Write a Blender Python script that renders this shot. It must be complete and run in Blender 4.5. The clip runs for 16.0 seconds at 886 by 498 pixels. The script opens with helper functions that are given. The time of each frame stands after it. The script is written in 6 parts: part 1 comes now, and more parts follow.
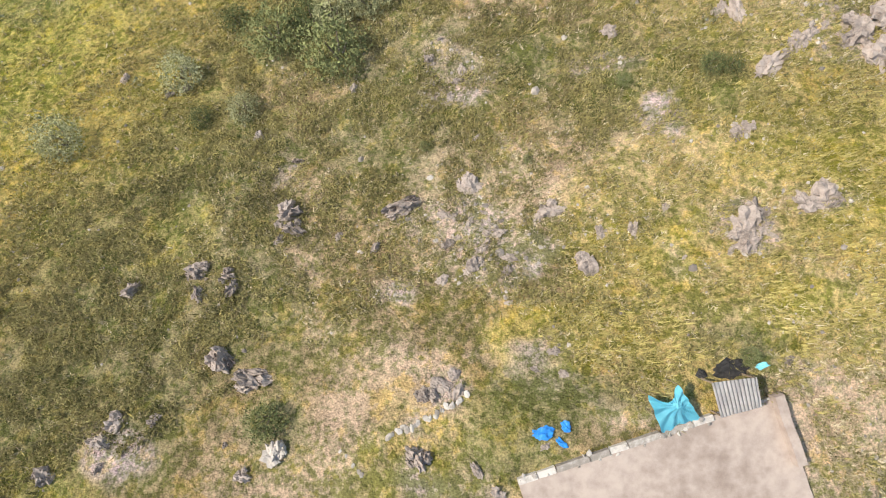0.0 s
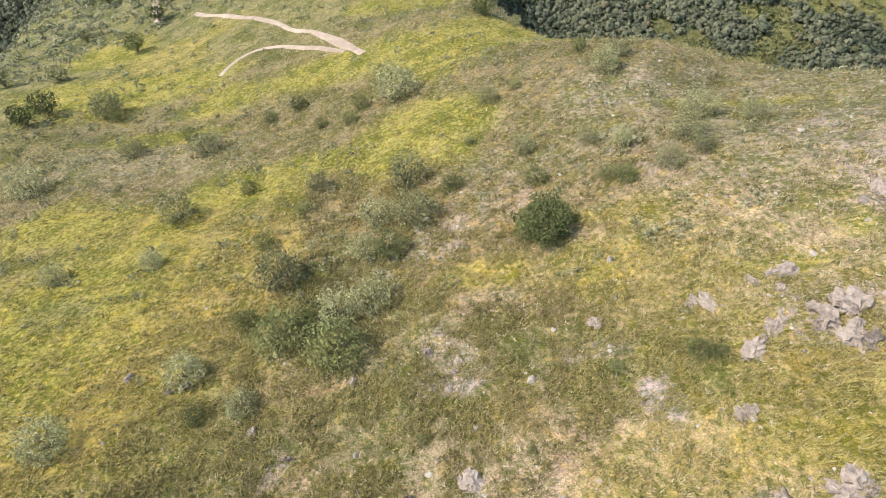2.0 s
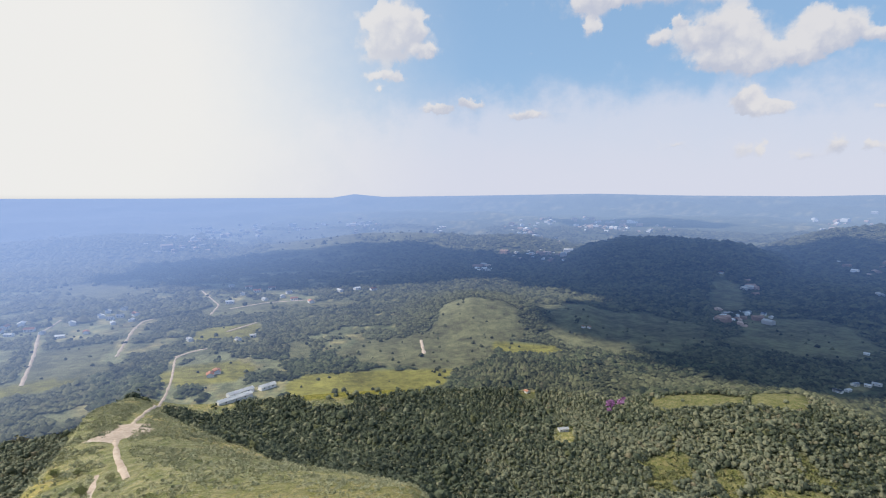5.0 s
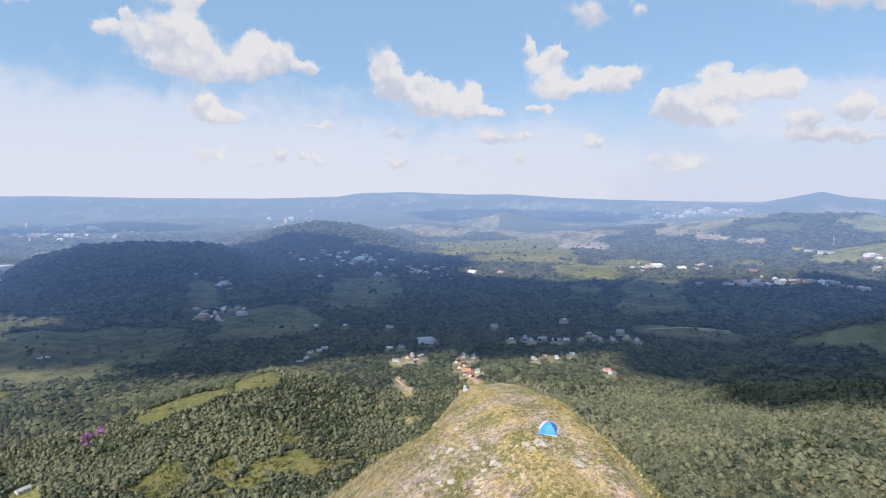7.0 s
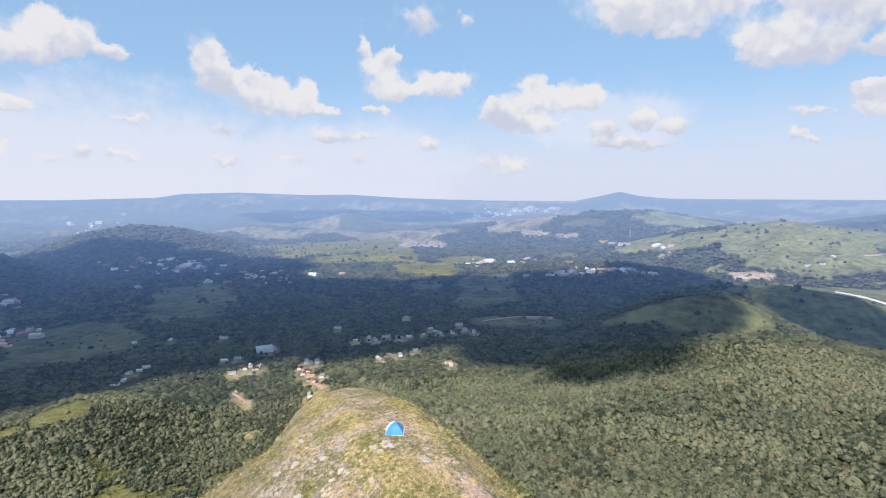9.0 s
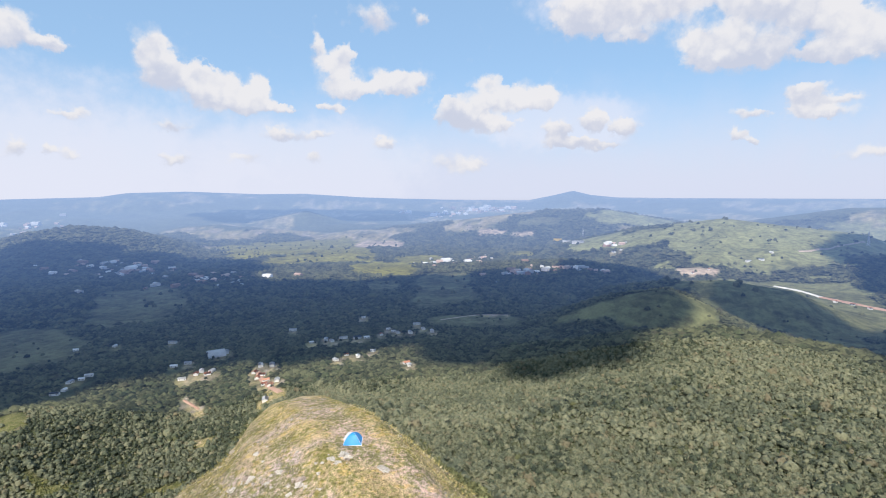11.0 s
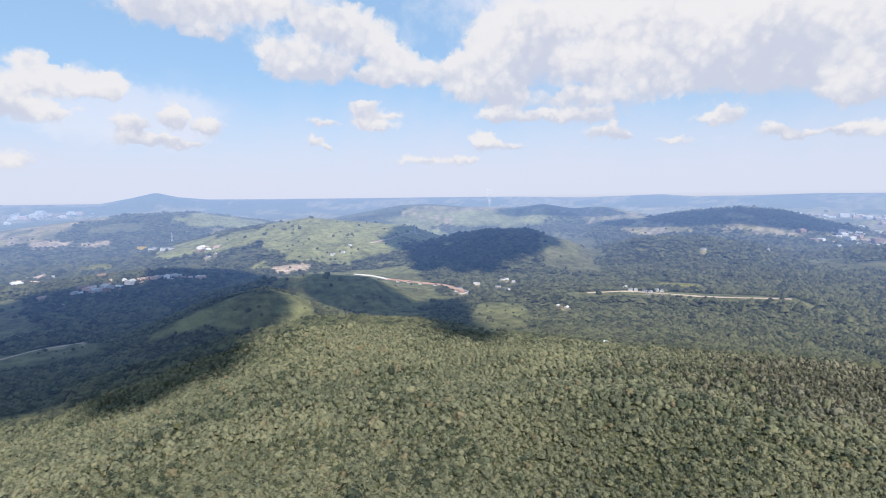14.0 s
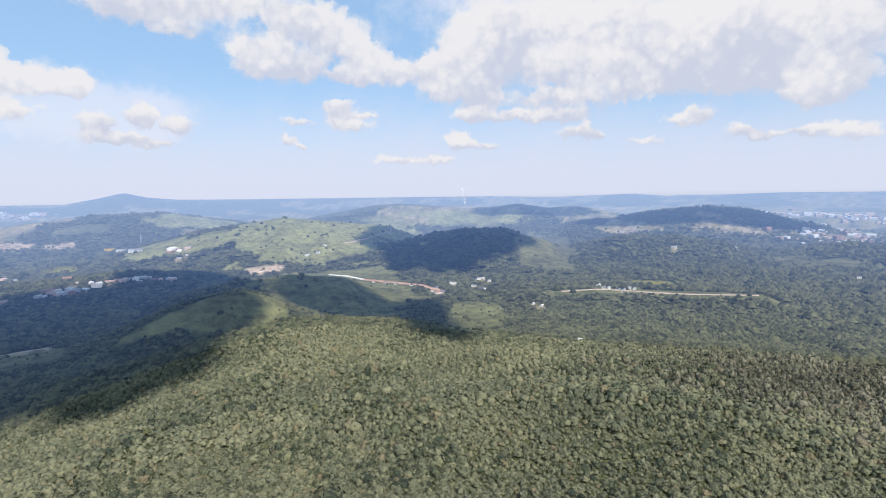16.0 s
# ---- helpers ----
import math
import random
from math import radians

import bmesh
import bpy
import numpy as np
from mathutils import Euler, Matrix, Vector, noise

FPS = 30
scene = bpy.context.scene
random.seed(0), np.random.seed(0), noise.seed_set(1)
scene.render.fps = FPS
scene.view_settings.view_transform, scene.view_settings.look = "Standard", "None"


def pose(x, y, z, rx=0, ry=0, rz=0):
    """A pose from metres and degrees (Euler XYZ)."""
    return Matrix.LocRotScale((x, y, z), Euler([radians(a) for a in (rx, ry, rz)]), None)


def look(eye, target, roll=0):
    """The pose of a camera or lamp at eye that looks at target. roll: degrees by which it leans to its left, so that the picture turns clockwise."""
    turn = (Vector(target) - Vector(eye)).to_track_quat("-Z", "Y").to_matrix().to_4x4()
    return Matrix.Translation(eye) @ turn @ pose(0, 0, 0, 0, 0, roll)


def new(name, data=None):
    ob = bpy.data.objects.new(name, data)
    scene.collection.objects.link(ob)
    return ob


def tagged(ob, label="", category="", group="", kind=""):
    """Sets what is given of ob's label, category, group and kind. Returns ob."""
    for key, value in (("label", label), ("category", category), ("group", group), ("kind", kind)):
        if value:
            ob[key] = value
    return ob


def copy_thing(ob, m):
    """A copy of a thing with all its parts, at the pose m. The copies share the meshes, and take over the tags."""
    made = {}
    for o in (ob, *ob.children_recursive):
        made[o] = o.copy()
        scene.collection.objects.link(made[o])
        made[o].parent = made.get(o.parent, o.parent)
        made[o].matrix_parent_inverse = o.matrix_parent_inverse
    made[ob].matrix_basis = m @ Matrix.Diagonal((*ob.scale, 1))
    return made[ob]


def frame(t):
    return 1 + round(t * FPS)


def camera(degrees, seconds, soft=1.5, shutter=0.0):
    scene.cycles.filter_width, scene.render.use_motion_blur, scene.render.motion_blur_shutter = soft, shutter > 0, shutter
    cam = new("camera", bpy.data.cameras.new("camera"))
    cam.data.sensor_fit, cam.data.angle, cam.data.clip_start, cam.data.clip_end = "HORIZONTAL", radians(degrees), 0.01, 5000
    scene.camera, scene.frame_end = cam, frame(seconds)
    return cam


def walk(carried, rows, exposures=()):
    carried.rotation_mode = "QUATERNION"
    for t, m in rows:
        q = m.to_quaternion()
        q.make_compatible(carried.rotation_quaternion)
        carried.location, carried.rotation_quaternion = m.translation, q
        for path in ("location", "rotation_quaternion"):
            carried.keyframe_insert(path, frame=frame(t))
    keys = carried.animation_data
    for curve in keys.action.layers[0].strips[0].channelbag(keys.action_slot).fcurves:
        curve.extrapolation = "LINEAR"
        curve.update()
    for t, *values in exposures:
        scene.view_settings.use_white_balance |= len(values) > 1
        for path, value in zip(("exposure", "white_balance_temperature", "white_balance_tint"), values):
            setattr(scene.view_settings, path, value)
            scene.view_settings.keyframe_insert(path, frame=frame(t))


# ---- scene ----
cam = camera(78.93, 16.0, soft=1.05)
# seconds, turn, tilt, lean of the hovering camera
TURNS = [(0, 0, -87.67, -0.21), (0.5, -0.69, -87.64, -0.22), (1.0, -1.06, -83.80, -0.14), (1.5, -1.45, -70.67, 0.01), (2.0, -1.45, -57.42, 0.03),
         (2.5, -1.68, -43.98, 0.28), (3.0, -1.6, -30.61, 0.35), (3.2, -1.74, -25.32, 0.4), (3.5, -1.75, -17.9, 0.35), (3.8, -1.8, -11.8, 0.2),
         (4.2, -2.1, -7.1, 0.0), (4.6, -3.3, -5.95, -0.1), (5.0, -7.1, -5.83, -0.13), (5.3, -12.67, -5.80, -0.15), (5.5, -18.38, -5.84, -0.08),
         (6.0, -33.46, -5.69, -0.14)]
TURNS += [(6.5, -47.99, -5.52, -0.11), (7.0, -59.54, -5.45, -0.11), (7.5, -62.79, -5.42, -0.07), (8.0, -64.44, -5.42, -0.08), (8.5, -71.95, -5.38, 0.10),
          (8.8, -75.2, -5.40, 0.12), (9.4, -77.6, -5.46, 0.15), (10.2, -78.8, -5.5, 0.16), (10.8, -79.9, -5.53, 0.17), (11.0, -81.01, -5.54, 0.17),
          (11.5, -90.67, -5.54, 0.32)]
TURNS += [(12.0, -105.88, -5.58, 0.65), (12.5, -116.47, -5.69, 0.80), (13.0, -118.03, -5.72, 0.81), (13.5, -118.08, -5.71, 0.86), (14.0, -122.47, -5.80, 0.90),
          (14.5, -124.36, -5.83, 0.99), (15.0, -124.71, -5.84, 0.97), (15.5, -124.85, -5.87, 1.02), (16.0, -125.07, -5.87, 1.00)]
# it climbs a little late in the flight: seconds, metres
CLIMB = [(0, 0), (7.5, 0), (8.5, 0.2), (9.4, 0.5), (10.2, 0.85), (10.8, 1.1), (11.5, 1.55), (12.0, 2.0), (12.5, 2.2), (13.0, 2.3), (16.0, 2.4)]


def climbed(t):
    for (t0, a), (t1, b) in zip(CLIMB, CLIMB[1:]):
        if t <= t1:
            return a + (b - a) * (t - t0) / (t1 - t0)
    return CLIMB[-1][1]


walk(cam, [(t, pose(0, 0, 240 + climbed(t), 90 + tilt, lean, turn)) for t, turn, tilt, lean in TURNS],
     [(0, 0.47), (1.0, 0.46), (1.5, 0.46), (2.0, 0.50), (2.6, 0.60), (3.2, 0.78), (4.0, 0.72), (5.0, 0.20), (6.0, 0.25), (8.0, 0.36), (16.0, 0.42)])

# ---- daylight ----
SUN_AZ, SUN_EL = -82.0, 47.0
# clouds as heaps: bearing, elevation, half width, half height, density
CLOUDS_WEST = [(1.3, 17.0, 2.8, 2.1, 1), (3.9, 16.7, 2.0, 1.8, 1), (5.5, 14.4, 1.6, 0.8, 1), (1.2, 14.7, 3.5, 2.7, 0.84), (1.1, 11.8, 2.6, 0.6, 0.73), (0.5, 10.5, 0.8, 0.5, 0.73), (6.5, 8.8, 1.9, 0.6, 1), (10.0, 9.3, 1.8, 0.7, 1), (15.8, 8.1, 2.9, 0.8, 0.84), (22.2, 18.5, 3.0, 1.7, 1), (27.9, 18.8, 6.5, 1.5, 1), (33.9, 18.1, 3.6, 0.9, 0.84), (21.9, 16.2, 0.9, 1.4, 0.84)]
CLOUDS_HEAP = [(28.2, 14.7, 1.3, 0.9, 1), (29.9, 15.9, 0.8, 0.7, 0.84), (31.3, 14.3, 2.1, 1.9, 1), (34.5, 14.9, 2.3, 2.6, 1), (35.7, 13.3, 2.5, 2.3, 1), (33.6, 11.9, 2.4, 1.0, 1), (37.8, 12.2, 2.8, 1.4, 0.79), (40.8, 14.1, 1.9, 1.8, 1), (42.8, 13.4, 2.5, 1.5, 1), (45.6, 12.8, 1.8, 0.6, 0.95), (40.4, 12.3, 2.2, 1.2, 1), (36.1, 8.8, 1.4, 1.4, 1), (37.5, 7.7, 2.5, 0.9, 1)]
CLOUDS_LOW = [(37.3, 4.4, 0.8, 1.2, 0.72), (36.0, 4.2, 1.0, 1.1, 0.60), (42.9, 4.4, 0.8, 1.0, 0.72), (45.1, 4.2, 0.6, 0.6, 0.66), (46.5, 3.9, 1.2, 0.5, 0.60), (30.1, 4.7, 1.5, 0.5, 0.54), (40.7, 3.5, 1.6, 0.6, 0.54), (55.0, 3.5, 1.5, 0.5, 0.54), (46.8, 7.2, 2.1, 0.6, 0.72), (54.8, 6.8, 1.8, 0.8, 0.72)]
CLOUDS_NORTH = [(53.4, 13.4, 1.6, 1.8, 1), (54.0, 11.5, 2.0, 1.8, 1), (57.2, 11.5, 1.9, 1.6, 1), (58.1, 9.6, 2.8, 1.6, 1), (61.6, 9.3, 2.6, 1.4, 1), (59.9, 10.7, 1.6, 1.4, 1), (62.7, 10.7, 0.9, 1.5, 1), (64.6, 8.9, 2.1, 0.5, 0.95), (68.3, 14.9, 0.9, 1.5, 0.73), (71.1, 14.3, 1.1, 1.2, 1), (70.0, 13.3, 1.6, 1.4, 1), (70.3, 11.4, 2.1, 1.7, 1), (72.6, 11.0, 2.2, 0.9, 0.95), (75.3, 11.7, 2.0, 1.3, 1), (78.0, 12.0, 2.0, 1.1, 1), (76.7, 11.1, 2.0, 0.9, 1), (69.5, 9.1, 1.8, 0.5, 0.95), (74.0, 17.6, 2.5, 1.9, 0.72), (78.8, 17.7, 1.1, 1.1, 0.60)]
CLOUDS_NORTH_EAST = [(81.9, 8.9, 2.1, 2.0, 1), (84.2, 8.0, 2.3, 1.6, 1), (87.1, 7.3, 2.2, 1.0, 1), (86.0, 9.9, 2.6, 1.3, 0.89), (89.2, 10.1, 2.6, 1.5, 1), (91.4, 9.9, 1.8, 1.3, 1), (85.5, 11.7, 2.2, 1.1, 0.72), (96.5, 7.6, 1.1, 1.1, 1), (64.6, 6.3, 2.7, 0.8, 0.89), (68.4, 6.4, 1.9, 0.6, 0.66), (74.9, 5.7, 1.5, 0.8, 0.89), (94.1, 5.4, 2.3, 0.6, 0.84), (92.8, 6.7, 1.6, 1.0, 0.66), (97.6, 5.0, 1.7, 0.4, 0.73), (81.4, 3.6, 3.2, 1.5, 0.50), (84.6, 3.5, 2.5, 1.2, 0.50), (67.6, 4.1, 1.0, 0.6, 0.66), (61.1, 4.1, 2.4, 0.9, 0.54), (54.5, 3.8, 2.2, 0.8, 0.54)]
CLOUDS_EAST = [(97.5, 18.4, 6.6, 2.4, 1), (103.1, 18.3, 6.9, 2.1, 1), (95.2, 16.7, 3.2, 1.9, 0.73), (100.1, 15.2, 2.8, 1.1, 0.72), (105.4, 14.2, 2.1, 1.7, 1), (108.6, 13.9, 2.2, 2.3, 1), (107.6, 12.5, 3.5, 1.3, 0.95), (111.2, 12.7, 2.6, 1.4, 0.84), (113.6, 15.9, 3.1, 2.8, 1), (117.0, 14.5, 2.2, 2.5, 1), (118.5, 12.7, 2.7, 1.6, 1), (115.7, 12.0, 2.6, 0.9, 0.95), (121.1, 12.3, 1.9, 1.6, 0.84), (111.1, 17.1, 3.4, 1.8, 0.95), (124.1, 12.6, 1.7, 1.5, 1), (125.0, 10.7, 2.6, 1.9, 0.89), (127.5, 13.4, 3.1, 2.9, 1), (129.1, 10.6, 2.3, 2.5, 0.95), (128.5, 7.9, 1.7, 0.7, 0.95)]
CLOUDS_EAST_LOW = [(114.4, 8.9, 1.9, 1.1, 1), (116.8, 8.1, 1.9, 0.5, 0.95), (115.9, 7.0, 2.7, 0.7, 0.95), (114.4, 7.6, 1.5, 0.6, 0.95), (110.3, 7.6, 2.0, 0.6, 0.72), (109.3, 5.7, 0.7, 0.8, 0.95), (110.4, 4.9, 0.8, 0.5, 0.79), (96.1, 7.7, 1.2, 1.1, 1), (99.3, 6.8, 1.9, 1.3, 1), (92.8, 6.9, 1.8, 1.0, 0.72), (94.6, 5.5, 3.4, 0.5, 0.84), (127.0, 5.2, 1.3, 0.9, 1), (120.2, 3.6, 4.6, 0.8, 0.66), (124.9, 3.4, 2.6, 0.6, 0.60)]
CLOUDS_SOUTH = [(129.4, 15.8, 4.8, 4.2, 1), (131.7, 14.7, 2.4, 1.8, 1), (136.8, 17.0, 5.8, 2.4, 1), (142.7, 14.9, 6.3, 3.7, 0.95), (148.8, 14.3, 5.5, 3.9, 1), (152.1, 13.8, 3.8, 3.2, 1), (156.9, 14.0, 4.7, 3.1, 1), (160.8, 12.9, 3.5, 2.9, 1), (137.3, 12.3, 7.2, 1.9, 0.84), (146.9, 11.5, 6.5, 2.4, 0.95), (154.0, 10.3, 5.8, 2.2, 0.84), (160.3, 9.0, 3.8, 2.1, 0.84), (137.4, 9.3, 8.6, 1.6, 0.72), (159.2, 8.0, 2.6, 1.1, 0.73)]
CLOUDS_SOUTH_LOW = [(128.1, 8.0, 1.9, 0.7, 1), (133.4, 7.7, 4.3, 0.6, 1), (137.4, 7.7, 2.5, 0.6, 1), (150.0, 6.9, 1.8, 0.9, 1), (148.0, 6.7, 1.2, 0.5, 0.95), (153.8, 5.3, 1.5, 0.9, 1), (156.0, 4.7, 1.8, 0.5, 0.78), (158.9, 5.0, 1.5, 0.6, 1), (160.9, 4.8, 1.3, 0.7, 1), (162.9, 4.6, 1.7, 0.8, 0.84), (126.9, 5.5, 1.7, 1.1, 0.95), (129.9, 4.9, 2.0, 0.5, 0.79), (138.2, 6.0, 1.9, 1.0, 0.78), (140.2, 6.4, 1.1, 1.2, 0.78), (141.0, 5.6, 1.1, 0.6, 0.78), (145.5, 4.8, 3.5, 0.5, 0.66)]
CLOUDS_ABOVE = [(-30, 34, 22, 7, 1), (20, 40, 18, 6, 0.9), (75, 38, 22, 6, 0.9), (125, 36, 24, 8, 1), (170, 20, 16, 9, 1), (-120, 25, 25, 7, 1), (-165, 15, 20, 6, 1), (-75, 16, 20, 6, 1)]
CLOUDS = CLOUDS_WEST + CLOUDS_HEAP + CLOUDS_LOW + CLOUDS_NORTH + CLOUDS_NORTH_EAST + CLOUDS_EAST + CLOUDS_EAST_LOW + CLOUDS_SOUTH + CLOUDS_SOUTH_LOW + CLOUDS_ABOVE


def node_kit(tree):
    """Short makers of nodes and links in one node tree."""
    def add(kind, operation=None):
        n = tree.nodes.new(kind)
        if operation:
            n.operation = operation
        return n

    def put(socket, value):
        if isinstance(value, bpy.types.NodeSocket):
            tree.links.new(value, socket)
        else:
            socket.default_value = value

    def maths(op, a, b=0.0, c=0.0):
        n = add("ShaderNodeMath", operation=op)
        for s, v in zip(n.inputs, (a, b, c)):
            put(s, v)
        return n.outputs[0]

    def mix(fac, a, b):
        n = add("ShaderNodeMix")
        n.data_type = "RGBA"
        put(n.inputs[0], fac)
        put(n.inputs[6], a if isinstance(a, bpy.types.NodeSocket) else (*a, 1))
        put(n.inputs[7], b if isinstance(b, bpy.types.NodeSocket) else (*b, 1))
        return n.outputs[2]

    def span(x, a, b, c=0.0, d=1.0):
        n = add("ShaderNodeMapRange")
        n.interpolation_type = "SMOOTHSTEP"
        for s, v in zip(n.inputs, (x, a, b, c, d)):
            put(s, v)
        return n.outputs[0]

    def noise_of(vec, scale, detail=4.0, rough=0.55, colour=False):
        n = add("ShaderNodeTexNoise")
        put(n.inputs["Vector"], vec)
        put(n.inputs["Scale"], scale)
        put(n.inputs["Detail"], detail)
        put(n.inputs["Roughness"], rough)
        return n.outputs["Color" if colour else "Fac"]

    return add, put, maths, mix, span, noise_of


def make_sky():
    world = bpy.data.worlds.new("sky")
    scene.world = world
    world.use_nodes = True
    tree = world.node_tree
    tree.nodes.clear()
    add, put, maths, mix, span, noise_of = node_kit(tree)
    sky = add("ShaderNodeTexSky")
    sky.sky_type, sky.sun_disc, sky.sun_elevation, sky.sun_rotation = "NISHITA", False, radians(SUN_EL), radians(SUN_AZ)
    sky.altitude, sky.air_density, sky.dust_density, sky.ozone_density = 800.0, 1.0, 1.2, 1.0
    where = add("ShaderNodeTexCoord").outputs["Generated"]
    axes = add("ShaderNodeSeparateXYZ")
    put(axes.inputs[0], where)
    az = maths("MULTIPLY", maths("ARCTAN2", axes.outputs[0], axes.outputs[1]), 57.29578)
    el = maths("MULTIPLY", maths("ARCSINE", axes.outputs[2]), 57.29578)
    flat = add("ShaderNodeCombineXYZ")
    put(flat.inputs[0], az)
    put(flat.inputs[1], el)
    p = flat.outputs[0]
    # ragged outlines: the place is shifted by noise of two sizes
    warp = add("ShaderNodeVectorMath", operation="MULTIPLY_ADD")
    put(warp.inputs[0], noise_of(p, 0.55, 5.0, 0.6, True))
    warp.inputs[1].default_value = (3.0, 2.2, 0)
    warp.inputs[2].default_value = (-1.5, -1.1, 0)
    moved = add("ShaderNodeVectorMath", operation="ADD")
    put(moved.inputs[0], p)
    put(moved.inputs[1], warp.outputs[0])
    # the heaps add up to a thickness; how high a place lies within its heaps tells crown from base
    mass = lift = None
    for a, e, w, h, k in CLOUDS:
        scaled = add("ShaderNodeVectorMath", operation="MULTIPLY_ADD")
        put(scaled.inputs[0], moved.outputs[0])
        scaled.inputs[1].default_value = (1 / w, 1 / h, 0)
        scaled.inputs[2].default_value = (-a / w, -e / h, 0)
        square = add("ShaderNodeVectorMath", operation="DOT_PRODUCT")
        put(square.inputs[0], scaled.outputs[0])
        put(square.inputs[1], scaled.outputs[0])
        here = maths("MULTIPLY", maths("EXPONENT", maths("MULTIPLY", square.outputs["Value"], -1.5)), k)
        high = add("ShaderNodeVectorMath", operation="DOT_PRODUCT")
        put(high.inputs[0], scaled.outputs[0])
        high.inputs[1].default_value = (0, 1, 0)
        mass = here if mass is None else maths("ADD", mass, here)
        lift = maths("MULTIPLY", here, high.outputs["Value"]) if lift is None else maths("MULTIPLY_ADD", here, high.outputs["Value"], lift)
    lobe = add("ShaderNodeTexVoronoi")
    lobe.feature = "SMOOTH_F1"
    put(lobe.inputs["Vector"], moved.outputs[0])
    lobe.inputs["Scale"].default_value = 0.85
    lobe.inputs["Smoothness"].default_value = 0.4
    puff = maths("SUBTRACT", 0.45, lobe.outputs["Distance"])
    curl = maths("SUBTRACT", noise_of(p, 0.9, 7.0, 0.62), 0.5)
    body = maths("ADD", mass, maths("MULTIPLY_ADD", puff, 0.35, maths("MULTIPLY", curl, 0.75)))
    fray = span(noise_of(p, 0.3, 3.0, 0.5), 0.35, 0.65, 0.07, 0.34)
    cover = maths("MULTIPLY", span(body, maths("SUBTRACT", 0.36, fray), maths("ADD", 0.40, fray)), span(mass, 0.1, 0.7, 0.4, 1.0))
    broad = maths("SUBTRACT", noise_of(p, 0.14, 3.0, 0.5), 0.5)
    crown = maths("ADD", maths("MULTIPLY_ADD", broad, 2.2, maths("DIVIDE", lift, maths("ADD", mass, 0.05))), maths("MULTIPLY_ADD", puff, 0.8, maths("MULTIPLY", curl, 0.9)))
    # broad thin sheets of cloud: bearing, elevation, half width, half height, density
    sheet = None
    for a, e, w, h, k in SHEETS:
        far_off = add("ShaderNodeVectorMath", operation="MULTIPLY_ADD")
        put(far_off.inputs[0], moved.outputs[0])
        far_off.inputs[1].default_value = (1 / w, 1 / h, 0)
        far_off.inputs[2].default_value = (-a / w, -e / h, 0)
        size = add("ShaderNodeVectorMath", operation="LENGTH")
        put(size.inputs[0], far_off.outputs[0])
        layer = maths("MULTIPLY", span(maths("ADD", size.outputs["Value"], maths("MULTIPLY", maths("SUBTRACT", noise_of(p, 0.22, 6.0, 0.6), 0.5), 1.1)), 1.1, 0.6), k)
        sheet = layer if sheet is None else maths("MAXIMUM", sheet, layer)
    # thin bright haze that thickens towards the horizon, with a soft upper edge
    wisp = noise_of(p, 0.16, 5.0, 0.6)
    veil = span(maths("ADD", el, maths("MULTIPLY", maths("SUBTRACT", wisp, 0.5), 6.0)), 13.0, 0.5, 0.0, 0.95)
    # bright crowns, greyer towards the base
    cloud = mix(span(crown, 0.35, -0.75, 0.0, 0.9), CLOUD_LIGHT, CLOUD_SHADE)
    gain = add("ShaderNodeVectorMath", operation="SCALE")
    put(gain.inputs[0], sky.outputs[0])
    gain.inputs["Scale"].default_value = SKY_GAIN
    colour = mix(0.6, gain.outputs[0], SKY_BLUE)
    colour = mix(veil, colour, HAZE_LIGHT)
    colour = mix(sheet, colour, SHEET_LIGHT)
    colour = mix(maths("MULTIPLY", cover, 0.95), colour, cloud)
    # the white glare of the high cloud that stands nearest the sun
    glare = add("ShaderNodeVectorMath", operation="MULTIPLY_ADD")
    put(glare.inputs[0], moved.outputs[0])
    glare.inputs[1].default_value = (1 / 30, 1 / 30, 0)
    glare.inputs[2].default_value = (30 / 30, -10 / 30, 0)
    near = add("ShaderNodeVectorMath", operation="LENGTH")
    put(near.inputs[0], glare.outputs[0])
    colour = mix(span(near.outputs["Value"], 1.4, 0.35), colour, GLARE_LIGHT)
    ground = span(el, 0.0, -2.0)
    colour = mix(ground, colour, (0.16, 0.19, 0.2))
    back = add("ShaderNodeBackground")
    put(back.inputs[0], colour)
    back.inputs[1].default_value = 1.0
    out = add("ShaderNodeOutputWorld")
    tree.links.new(back.outputs[0], out.inputs[0])


SKY_GAIN = 0.10
GLARE_LIGHT = (0.74, 0.735, 0.72)
SHEETS = [(28, 3, 46, 8.0, 0.62), (64, 3, 18, 5.5, 0.5), (150, 18, 30, 7.5, 0.7), (100, 19, 12, 3.0, 0.6), (93, 7.5, 9, 3, 0.55)]
SHEET_LIGHT = (0.62, 0.635, 0.72)
CLOUD_LIGHT, CLOUD_SHADE, HAZE_LIGHT, SKY_BLUE = (0.65, 0.64, 0.655), (0.44, 0.47, 0.57), (0.53, 0.56, 0.68), (0.295, 0.49, 0.75)
make_sky()
sun = new("sun", bpy.data.lights.new("sun", "SUN"))
sun.data.energy, sun.data.angle, sun.data.color = 4.2, radians(0.9), (1.0, 0.93, 0.82)
sun_x, sun_y = math.sin(radians(SUN_AZ)) * math.cos(radians(SUN_EL)), math.cos(radians(SUN_AZ)) * math.cos(radians(SUN_EL))
sun.matrix_world = look((sun_x * 100, sun_y * 100, 400 + 100 * math.sin(radians(SUN_EL))), (0, 0, 400))

